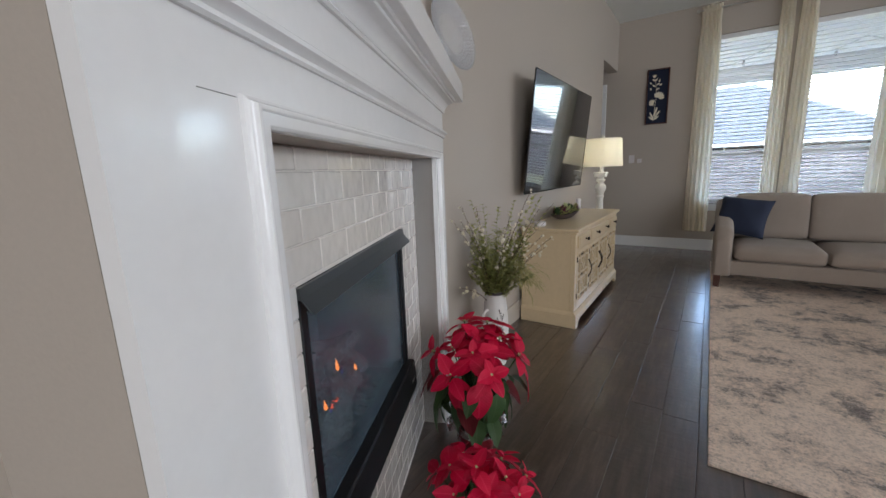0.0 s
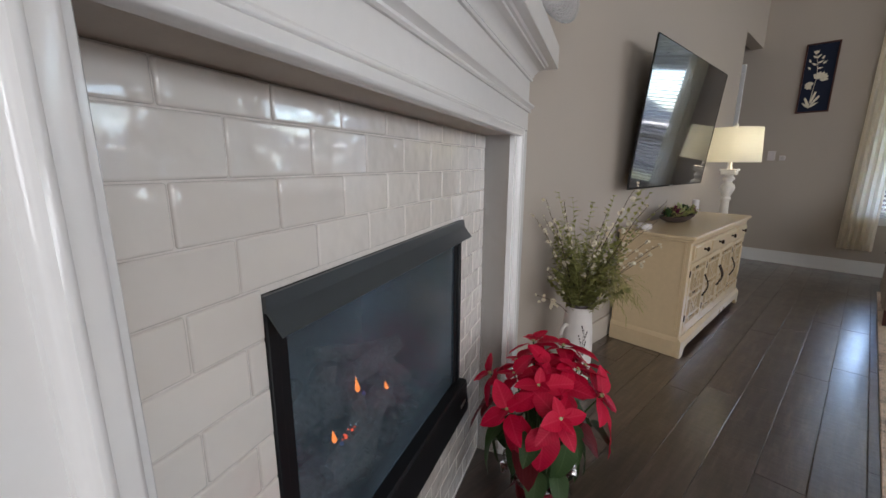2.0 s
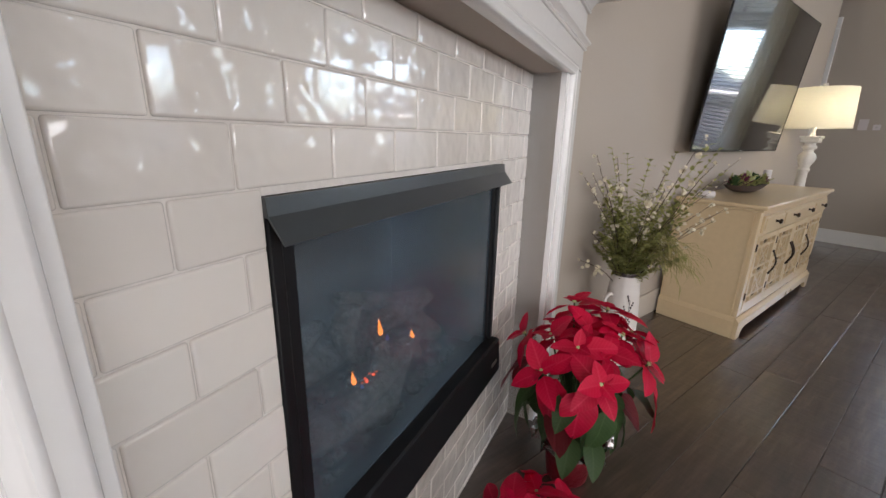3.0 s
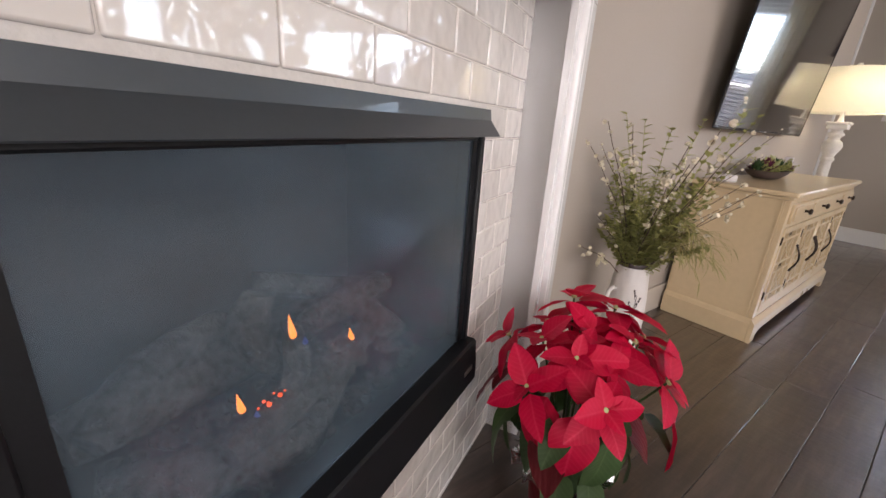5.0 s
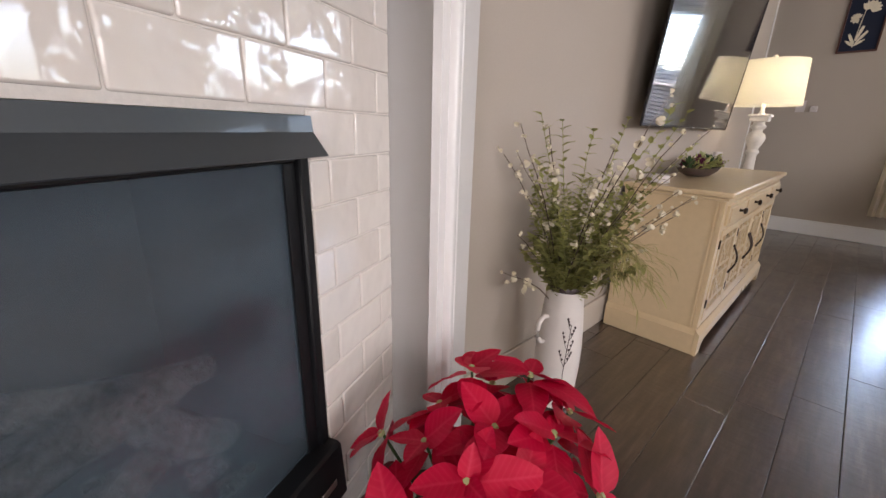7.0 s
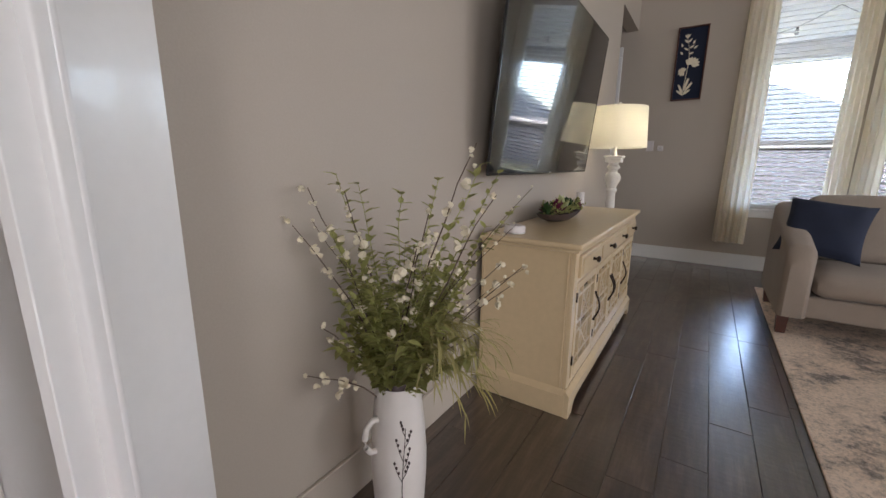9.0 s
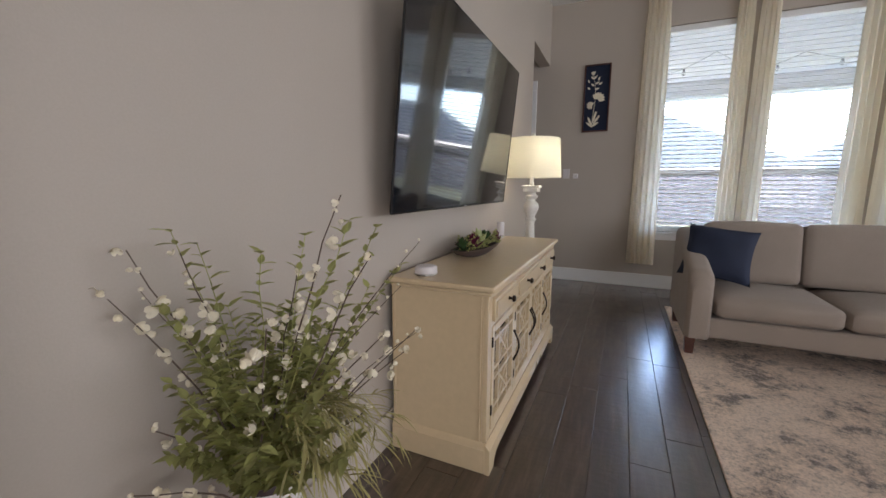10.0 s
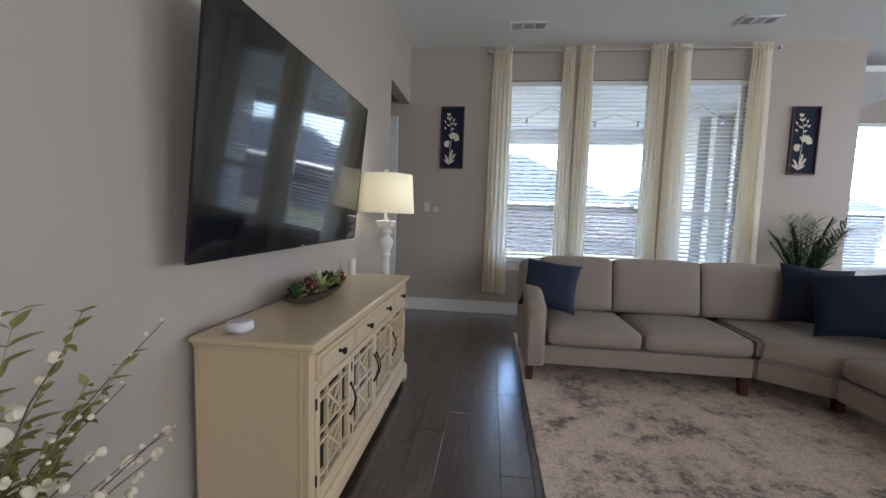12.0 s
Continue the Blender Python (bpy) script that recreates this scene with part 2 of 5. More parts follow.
def fabric(name, colour):
    m, t, b, _ = nodes(name)
    v = coords(t)
    w1 = t.nodes.new("ShaderNodeTexWave")
    w1.inputs["Scale"].default_value, w1.inputs["Distortion"].default_value = 260, 2
    t.links.new(v, w1.inputs["Vector"])
    f = noise_tex(t, v, 380, 3)
    big = noise_tex(t, v, 5, 3)
    c = ramp(t, big, [(0.3, shade(colour, 0.9)), (0.7, shade(colour, 1.1))])
    c2 = ramp(t, f, [(0.3, shade(colour, 0.7)), (0.7, shade(colour, 1.3))])
    t.links.new(mix(t, 0.55, c, c2), b.inputs["Base Color"])
    b.inputs["Roughness"].default_value = 0.9
    b.inputs["Sheen Weight"].default_value = 0.15
    bump(t, b, mix(t, 0.5, f, big), 0.45, 0.006)
    return m


SOFA = fabric("taupe_upholstery", (0.30, 0.245, 0.205))


def thin_cloth(name, colour, translucent, rough=0.8):
    m, t, b, out = nodes(name)
    v = coords(t, (1, 1, 1))
    f = noise_tex(t, v, 300, 3)
    c = ramp(t, f, [(0.3, shade(colour, 0.93)), (0.7, shade(colour, 1.05))])
    t.links.new(c, b.inputs["Base Color"])
    b.inputs["Roughness"].default_value = rough
    bump(t, b, f, 0.2, 0.002)
    tr = t.nodes.new("ShaderNodeBsdfTranslucent")
    t.links.new(c, tr.inputs[0])
    ms = t.nodes.new("ShaderNodeMixShader")
    ms.inputs[0].default_value = translucent
    t.links.new(b.outputs[0], ms.inputs[1])
    t.links.new(tr.outputs[0], ms.inputs[2])
    t.links.new(ms.outputs[0], out.inputs[0])
    return m


CURTAIN = thin_cloth("cream_curtain_cloth", (0.94, 0.89, 0.78), 0.68)
SHADE = thin_cloth("cream_lampshade_cloth", (0.87, 0.85, 0.76), 0.5)
SLAT = thin_cloth("white_blind_slat", (0.95, 0.96, 0.96), 0.62, 0.45)


def tile_material():
    m, t, b, _ = nodes("handmade_white_glazed_tile")
    v = coords(t, (1, 1, 1), True)
    info = t.nodes.new("ShaderNodeObjectInfo")
    c = ramp(t, info.outputs["Random"], [(0, (0.73, 0.685, 0.64)), (1, (0.80, 0.76, 0.715))])
    t.links.new(c, b.inputs["Base Color"])
    b.inputs["Roughness"].default_value = 0.04
    b.inputs["Coat Weight"].default_value = 1.0
    b.inputs["Coat Roughness"].default_value = 0.03
    cmb = t.nodes.new("ShaderNodeVectorMath")
    cmb.operation = "SCALE"
    cmb.inputs["Scale"].default_value = 40
    cx = t.nodes.new("ShaderNodeCombineXYZ")
    t.links.new(info.outputs["Random"], cx.inputs[0])
    t.links.new(info.outputs["Random"], cx.inputs[1])
    t.links.new(cx.outputs[0], cmb.inputs[0])
    ad = t.nodes.new("ShaderNodeVectorMath")
    ad.operation = "ADD"
    t.links.new(v, ad.inputs[0])
    t.links.new(cmb.outputs[0], ad.inputs[1])
    wob = noise_tex(t, ad.outputs[0], 19, 1.5, 0.5)
    bump(t, b, wob, 0.8, 0.008)
    return m


TILE = tile_material()


def glass(name, tint, rough=0.0, mirror=0.0, veil=0.0):
    """A thin pane: light goes straight through, tinted, with a gloss by Fresnel."""
    m, t, b, out = nodes(name)
    t.nodes.remove(b)
    tr = t.nodes.new("ShaderNodeBsdfTransparent")
    tr.inputs[0].default_value = (*tint, 1)
    gl = t.nodes.new("ShaderNodeBsdfGlossy")
    gl.inputs["Roughness"].default_value = rough
    fz = t.nodes.new("ShaderNodeFresnel")
    fz.inputs[0].default_value = 1.5
    ms = t.nodes.new("ShaderNodeMixShader")
    fac = fz.outputs[0]
    if mirror:
        a = t.nodes.new("ShaderNodeMath")
        a.operation = "ADD"
        a.inputs[1].default_value = mirror
        t.links.new(fac, a.inputs[0])
        fac = a.outputs[0]
    t.links.new(fac, ms.inputs[0])
    t.links.new(tr.outputs[0], ms.inputs[1])
    t.links.new(gl.outputs[0], ms.inputs[2])
    last = ms.outputs[0]
    # Blue diffuse veil, a painted stand-in for the room's reflection in the pane.
    if veil:
        df = t.nodes.new("ShaderNodeBsdfDiffuse")
        df.inputs[0].default_value = (0.38, 0.55, 0.70, 1)
        md = t.nodes.new("ShaderNodeMixShader")
        veil_fac = ramp(t, noise_tex(t, coords(t, (1, 1.2, 3)), 3.5, 5), [(0.3, (veil * 0.6,) * 3), (0.7, (veil * 1.3,) * 3)])
        t.links.new(veil_fac, md.inputs[0])
        t.links.new(last, md.inputs[1])
        t.links.new(df.outputs[0], md.inputs[2])
        last = md.outputs[0]
    t.links.new(last, out.inputs[0])
    return m


PANE = glass("window_glass", (0.95, 0.97, 0.97))
# The last value paints in the bluish reflected haze.
FIREGLASS = glass("smoked_fire_glass", (0.60, 0.65, 0.70), 0.20, 0.03, 0.12)
DOORGLASS = glass("cabinet_glass", (0.35, 0.36, 0.38), 0.05)
SCREEN = paint("tv_screen", (0.008, 0.009, 0.012), 0.07, 0.02, 50, 0.0, coat=0.45)
m_, t_, b_, o_ = nodes("clear_beaded_glass")
b_.inputs["Base Color"].default_value = (0.93, 0.93, 0.95, 1)
b_.inputs["Roughness"].default_value = 0.08
b_.inputs["Transmission Weight"].default_value = 0.8
b_.inputs["IOR"].default_value = 1.45
BEADGLASS = m_


def glow(name, colour, power):
    m, t, b, out = nodes(name)
    t.nodes.remove(b)
    e = t.nodes.new("ShaderNodeEmission")
    e.inputs[0].default_value, e.inputs[1].default_value = (*colour, 1), power
    t.links.new(e.outputs[0], out.inputs[0])
    return m


FLAME = glow("gas_flame", (1.0, 0.25, 0.04), 0.085)
EMBER = glow("ember_glow", (1.0, 0.09, 0.02), 0.07)
BULB = glow("warm_lamp_bulb", (1.0, 0.78, 0.45), 0.5)
BLUEFLAME = glow("blue_gas_flame", (0.15, 0.25, 1.0), 0.006)


# ---- mesh helpers ----
def box(bm, x0, x1, y0, y1, z0, z1, bev=0.0, seg=2):
    flat = bm.faces.layers.int.get("flat") or bm.faces.layers.int.new("flat")
    old = set(bm.faces)
    r = bmesh.ops.create_cube(bm, size=1, matrix=Matrix.Translation(((x0 + x1) / 2, (y0 + y1) / 2, (z0 + z1) / 2)) @ Matrix.Diagonal((x1 - x0, y1 - y0, z1 - z0, 1)))
    if bev:
        edges = list({e for v in r["verts"] for e in v.link_edges})
        made = set(bmesh.ops.bevel(bm, geom=edges, offset=bev, segments=seg, affect="EDGES", profile=0.5)["faces"])
        for f in bm.faces:
            if f not in old and f not in made:
                f[flat] = 1
    return bm


def boxes(*specs):
    bm = bmesh.new()
    for s in specs:
        box(bm, *s)
    return bm


def pane_sheet(x0, x1, y0, y1, z0, z1, back):
    """A sheet of glass whose hidden back face is left off, so that it bends no light twice."""
    bm = box(bmesh.new(), x0, x1, y0, y1, z0, z1)
    bm.normal_update()
    bmesh.ops.delete(bm, geom=[f for f in bm.faces if f.normal.dot(Vector(back)) > 0.9], context="FACES_ONLY")
    return bm


def lathe(profile, n=32, wobble=0.0):
    """A solid of revolution about z from (radius, height) pairs."""
    bm = bmesh.new()
    rings = []
    for r, z in profile:
        if r < 1e-5:
            rings.append([bm.verts.new((0, 0, z))])
        else:
            rings.append([bm.verts.new((r * math.cos(a) * (1 + wobble * math.sin(3 * a + z * 9)), r * math.sin(a) * (1 + wobble * math.cos(2 * a + z * 7)), z)) for a in [2 * math.pi * k / n for k in range(n)]])
    for a, b in zip(rings, rings[1:]):
        for k in range(n):
            q = [a[k % len(a)], a[(k + 1) % len(a)], b[(k + 1) % len(b)], b[k % len(b)]]
            q = list(dict.fromkeys(q))
            if len(q) > 2:
                bm.faces.new(q)
    return bm


def tube(bm, pts, r0, r1=None, n=6):
    """A tapered round rod along points."""
    r1 = r0 if r1 is None else r1
    pts = [Vector(p) for p in pts]
    rings = []
    for i, p in enumerate(pts):
        d = (pts[min(i + 1, len(pts) - 1)] - pts[max(i - 1, 0)]).normalized()
        s = d.orthogonal().normalized() if abs(d.z) > 0.98 else d.cross(Vector((0, 0, 1))).normalized()
        u = d.cross(s)
        r = r0 + (r1 - r0) * i / max(1, len(pts) - 1)
        rings.append([bm.verts.new(p + s * r * math.cos(a) + u * r * math.sin(a)) for a in [2 * math.pi * k / n for k in range(n)]])
    for a, b in zip(rings, rings[1:]):
        for k in range(n):
            bm.faces.new((a[k], a[(k + 1) % n], b[(k + 1) % n], b[k]))
    bm.faces.new(rings[0][::-1])
    bm.faces.new(rings[-1])
    return bm


def extrude(profile, axis, a, b):
    """A closed profile of pairs, swept straight along an axis from a to b. Pairs are the two other axes in xyz order."""
    bm = bmesh.new()
    def put(p, s):
        c = list(p)
        c.insert("xyz".index(axis), s)
        return bm.verts.new(c)
    lo, hi = [put(p, a) for p in profile], [put(p, b) for p in profile]
    n = len(profile)
    for k in range(n):
        bm.faces.new((lo[k], lo[(k + 1) % n], hi[(k + 1) % n], hi[k]))
    bm.faces.new(lo[::-1])
    bm.faces.new(hi)
    bmesh.ops.recalc_face_normals(bm, faces=bm.faces)
    return bm


def mesh_of(name, bm, material, smooth=True):
    bmesh.ops.recalc_face_normals(bm, faces=bm.faces)
    me = bpy.data.meshes.new(name)
    layer = bm.faces.layers.int.get("flat")
    flags = [bool(layer and f[layer]) for f in bm.faces]
    bm.to_mesh(me)
    bm.free()
    me.materials.append(material)
    if smooth:
        me.shade_smooth()
        me.set_sharp_from_angle(angle=radians(38))
        for poly, f in zip(me.polygons, flags):
            if f:
                poly.use_smooth = False
    return me


def part(name, bm, material, parent, label="", at=None, smooth=True):
    me = bm if isinstance(bm, bpy.types.Mesh) else mesh_of(name, bm, material, smooth)
    ob = new(name, me)
    ob.parent = parent
    if at is not None:
        ob.matrix_local = at
    if label:
        tagged(ob, label)
    return ob


def thing(name, label, category, m=None, group="", kind=""):
    ob = new(name)
    ob.empty_display_size = 0.1
    if m is not None:
        ob.matrix_world = m
    return tagged(ob, label, category, group, kind)


def solid(name, bm, material, label, category, kind="structure", m=None, smooth=True):
    ob = new(name, mesh_of(name, bm, material, smooth))
    if m is not None:
        ob.matrix_world = m
    return tagged(ob, label, category, kind=kind)


def soft_box(sx, sy, sz, r, n=10, puff=0.0):
    """A cushion: a box with round edges, swollen in the middle, standing on z = 0."""
    bm = bmesh.new()
    bmesh.ops.create_cube(bm, size=2)
    bmesh.ops.subdivide_edges(bm, edges=bm.edges, cuts=n, use_grid_fill=True)
    h = Vector((sx / 2, sy / 2, sz / 2))
    for v in bm.verts:
        u = v.co.copy()
        p = Vector((u.x * h.x, u.y * h.y, u.z * h.z))
        inner = Vector([max(-hh + r, min(hh - r, c)) for c, hh in zip(p, h)])
        d = p - inner
        if d.length > 1e-6:
            p = inner + d.normalized() * r
        w = (1 - u.x ** 2) * (1 - u.y ** 2)
        p.z += puff * w * (1 if u.z > 0 else -0.3) * abs(u.z)
        p.y += puff * 0.5 * (1 - u.x ** 2) * (1 - u.z ** 2) * u.y
        v.co = p + Vector((0, 0, h.z))
    return bm


def pillow(size, thick, seed):
    """A throw pillow lying flat: pointed corners, a fat middle, a few folds."""
    bm = bmesh.new()
    n = 18
    rnd = random.Random(seed)
    ph = rnd.random() * 6
    top, bot = {}, {}
    for i in range(n + 1):
        for j in range(n + 1):
            u, v = 2 * i / n - 1, 2 * j / n - 1
            k = 1 - 0.10 * (1 - u * u) * abs(v) ** 3
            k2 = 1 - 0.10 * (1 - v * v) * abs(u) ** 3
            x, y = u * size / 2 * k2, v * size / 2 * k
            h = thick / 2 * ((1 - u ** 4) * (1 - v ** 4)) ** 0.6
            h += 0.008 * math.sin(5 * u + 3 * v + ph) * (1 - u * u) * (1 - v * v)
            top[i, j] = bm.verts.new((x, y, h))
            edge = i in (0, n) or j in (0, n)
            bot[i, j] = top[i, j] if edge else bm.verts.new((x, y, -h))
    for i in range(n):
        for j in range(n):
            bm.faces.new((top[i, j], top[i + 1, j], top[i + 1, j + 1], top[i, j + 1]))
            q = list(dict.fromkeys((bot[i, j], bot[i, j + 1], bot[i + 1, j + 1], bot[i + 1, j])))
            if len(q) > 2 and set(q) != {top[i, j], top[i + 1, j], top[i + 1, j + 1], top[i, j + 1]}:
                bm.faces.new(q)
    return bm


# ---- the room ----
TVX, FARY, CEILZ = -0.682, 7.15, 3.44
HEARTH = pose(0, 0, 0, 0, 0, 25)          # x out of the fireplace, y along it
WINDOWS = [(0.50, 1.36), (1.52, 2.38), (2.58, 3.44)]
WZ0, WZ1 = 0.70, 3.02


def wall_with_holes(name, x0, x1, y0, y1, z1, holes, material, label):
    """A wall along x with rectangular openings (xa, xb, za, zb) right through it."""
    bm = bmesh.new()
    at = x0
    for xa, xb, za, zb in sorted(holes):
        box(bm, at, xa, y0, y1, 0, z1)
        if za > 0:
            box(bm, xa, xb, y0, y1, 0, za)
        if zb < z1:
            box(bm, xa, xb, y0, y1, zb, z1)
        at = xb
    box(bm, at, x1, y0, y1, 0, z1)
    return solid(name, bm, material, label, "wall", smooth=False)


subfloor = solid("floor", boxes((-2.6, 8.9, -4.6, 9.6, -0.12, -0.012)), BARK, "dark hand-scraped wood plank floor", "floor", smooth=False)
solid("ceiling", boxes((-2.6, 8.9, -4.6, 9.6, CEILZ, CEILZ + 0.1)), CEIL, "flat white painted ceiling", "ceiling", smooth=False)
solid("wall_west", boxes((TVX - 0.13, TVX, 1.77, 6.18, 0, CEILZ), (TVX - 0.13, TVX, 6.18, FARY, 2.74, CEILZ)), WALL, "greige painted wall with a tall hallway opening", "wall", smooth=False)
wall_with_holes("wall_north", -2.3, 4.64, FARY, FARY + 0.16, CEILZ, [(-1.86, -0.95, 0, 2.46)] + [(a, b, WZ0, WZ1) for a, b in WINDOWS], WALL, "greige painted wall with three tall windows")
solid("wall_nook_side", boxes((4.64 - 0.16, 4.64, FARY + 0.16, 9.2, 0, CEILZ)), WALL, "greige painted wall beside the dining nook", "wall", smooth=False)
wall_with_holes("wall_nook", 4.48, 8.7, 9.2, 9.36, CEILZ, [(6.0, 7.1, 0.6, 3.0)], WALL, "greige painted wall with a bright window")
wall_with_holes("wall_south", -2.3, 8.7, -4.36, -4.2, CEILZ, [], WALL, "plain greige painted wall")
solid("wall_east", boxes((8.6, 8.76, -4.36, 9.36, 0, CEILZ)), WALL, "plain greige painted wall", "wall", smooth=False)
solid("wall_hall", boxes((-2.3, -2.16, 5.0, FARY, 0, CEILZ), (-2.16, TVX - 0.13, 5.0, 5.12, 0, CEILZ)), WALL, "greige painted hallway wall", "wall", smooth=False)
solid("wall_hearth", boxes((-0.02, 0.14, -5.2, 0.08, 0, CEILZ)), WALL, "greige painted wall beside the fireplace", "wall", m=HEARTH, smooth=False)
solid("wall_chimney", boxes((-0.30, 0.300, 0.08, 0.311, 0, CEILZ), (-0.30, 0.300, 1.66, 1.89, 0, CEILZ), (-0.30, 0.300, 0.311, 1.66, 1.375, CEILZ), (-0.34, -0.30, 0.08, 1.89, 0, 1.375),
      (0.14, 0.196, 0.311, 0.536, 0, 1.375), (0.14, 0.196, 1.405, 1.66, 0, 1.375), (0.14, 0.196, 0.536, 1.405, 0, 0.372), (0.14, 0.196, 0.536, 1.405, 1.084, 1.375)), WALL, "greige painted chimney breast set at an angle", "wall", m=HEARTH, smooth=False)


BASEPAINT = paint("beige_baseboard_paint", (0.50, 0.44, 0.38), 0.4, 0.03, 90, 0.05, ws=True)


def skirting(name, specs, m=None, material=TRIM, label="white painted baseboard along the wall"):
    bm = bmesh.new()
    for x0, x1, y0, y1 in specs:
        box(bm, x0, x1, y0, y1, 0, 0.165, 0.004, 1)
    solid(name, bm, material, label, "baseboard", m=m)


skirting("baseboard_west", [(TVX, TVX + 0.015, 1.80, 6.18)], material=BASEPAINT, label="beige painted baseboard along the wall")
skirting("baseboard_north", [(TVX + 0.001, 4.64, FARY - 0.015, FARY)])
skirting("baseboard_hall", [(-0.80, TVX - 0.002, FARY - 0.015, FARY)])
skirting("baseboard_nook", [(4.64, 8.6, 9.185, 9.2)])


def window(name, xa, xb, za, zb, y, depth=0.16):
    """A white single-hung window set in the wall, whose inner face is at y."""
    w = thing(name, "tall white-framed single-hung window behind horizontal blinds", "window", pose(0, 0, 0), kind="structure")
    yo = y + depth * 0.55
    mid = za + (zb - za) * 0.306
    part("window_frame", boxes((xa, xa + 0.045, yo, yo + 0.07, za, zb, 0.004, 1), (xb - 0.045, xb, yo, yo + 0.07, za, zb, 0.004, 1), (xa + 0.045, xb - 0.045, yo, yo + 0.07, zb - 0.05, zb, 0.004, 1), (xa + 0.045, xb - 0.045, yo, yo + 0.07, za, za + 0.055, 0.004, 1)), TRIM, w)
    part("meeting_rail", boxes((xa + 0.045, xb - 0.045, yo + 0.002, yo + 0.06, mid - 0.03, mid + 0.03, 0.005, 1)), TRIM, w)
    part("window_sill", boxes((xa - 0.05, xb + 0.05, y - 0.035, yo, za - 0.025, za, 0.006, 2)), TRIM, w)
    part("apron", boxes((xa - 0.03, xb + 0.03, y - 0.016, y - 0.001, za - 0.10, za - 0.026, 0.004, 1)), TRIM, w)
    for a, b in ((za + 0.055, mid - 0.03), (mid + 0.03, zb - 0.05)):
        p = part("pane", pane_sheet(xa + 0.045, xb - 0.045, yo + 0.03, yo + 0.036, a, b, (0, 1, 0)), PANE, w, smooth=False)
        p.visible_shadow = False
    return w


def blind(xa, xb, za, zb, y, tilt):
    """A wooden venetian blind: a head rail, slats, a bottom rail and cords."""
    bl = thing("window_blind", "white horizontal slat blind, lowered and half open", "blind", pose(0, 0, 0), group="window blinds")
    part("head_rail", boxes((xa + 0.005, xb - 0.005, y - 0.03, y + 0.03, zb - 0.065, zb - 0.004, 0.004, 1)), TRIM, bl)
    part("bottom_rail", boxes((xa + 0.008, xb - 0.008, y - 0.025, y + 0.025, za + 0.006, za + 0.026, 0.004, 1)), TRIM, bl)
    bm = bmesh.new()
    L = (xb - xa) / 2 - 0.008
    ys = [(-0.025, 0), (-0.012, 0.0022), (0.0, 0.003), (0.012, 0.0022), (0.025, 0)]
    prof = ys + [(a, b - 0.0026) for a, b in reversed(ys)]
    bm2 = extrude(prof, "x", -L, L)
    me = mesh_of("slat", bm2, SLAT)
    z = za + 0.06
    while z < zb - 0.08:
        part("slat", me, SLAT, bl, at=pose((xa + xb) / 2, y, z, tilt + random.uniform(-1.2, 1.2), 0, random.uniform(-0.1, 0.1)))
        z += 0.050
    for k in (0.2, 0.8):
        xc = xa + (xb - xa) * k
        part("cord", tube(bmesh.new(), [(xc, y - 0.027, za + 0.02), (xc, y - 0.027, zb - 0.05)], 0.0012, n=5), TRIM, bl)
    return bl


for k, (a, b) in enumerate(WINDOWS):
    window("window_%d" % (k + 1), a, b, WZ0, WZ1, FARY)
    blind(a, b, WZ0, WZ1, FARY + 0.045, 20)
window("window_4", 6.0, 7.1, 0.6, 3.0, 9.2)
blind(6.0, 7.1, 0.6, 3.0, 9.245, 20)


def hall_door():
    d = thing("door_1", "white panelled hallway door in a white casing, closed", "door", pose(0, 0, 0), kind="structure")
    part("casing", boxes((-0.95, -0.83, FARY - 0.022, FARY - 0.001, 0, 2.46, 0.005, 1), (-1.98, -1.86, FARY - 0.022, FARY - 0.001, 0, 2.46, 0.005, 1), (-1.98, -0.83, FARY - 0.024, FARY - 0.001, 2.462, 2.575, 0.005, 1)), TRIM, d)
    part("leaf", boxes((-1.85, -0.96, FARY + 0.03, FARY + 0.07, 0.008, 2.45, 0.003, 1)), TRIM, d)
    for za, zb in ((0.25, 1.0), (1.15, 2.25)):
        part("panel", boxes((-1.72, -1.09, FARY + 0.024, FARY + 0.031, za, zb, 0.004, 2)), TRIM, d)
    part("knob", lathe([(0, 0), (0.012, 0.0), (0.012, 0.03), (0.03, 0.04), (0.032, 0.055), (0.02, 0.068), (0, 0.07)], 16), CHROME, d, at=pose(-1.03, FARY + 0.03, 1.0, 90, 0, 0))


hall_door()


# ---- outdoors ----
solid("ground", boxes((-120, 120, 7.6, 160, -0.3, -0.16)), GRASS, "dry lawn reaching to the fence", "ground", smooth=False)
solid("patio_slab", boxes((-4, 6.0, 7.33, 11.0, -0.155, -0.04)), CONCRETE, "pale concrete patio slab", "pavement", smooth=False)
porch = thing("patio_cover", "covered patio roof with boarded ceiling and stone piers", "porch", pose(0, 0, 0), kind="structure")
part("soffit", boxes((-4, 6.0, 7.33, 10.9, 3.15, 3.22)), SOFFIT, porch, smooth=False)
part("beam", boxes((-4, 6.0, 10.6, 10.9, 2.88, 3.146, 0.01, 1)), SOFFIT, porch)
part("post", boxes((4.22, 4.46, 9.36, 9.55, -0.04, 3.149, 0.01, 1)), SOFFIT, porch)


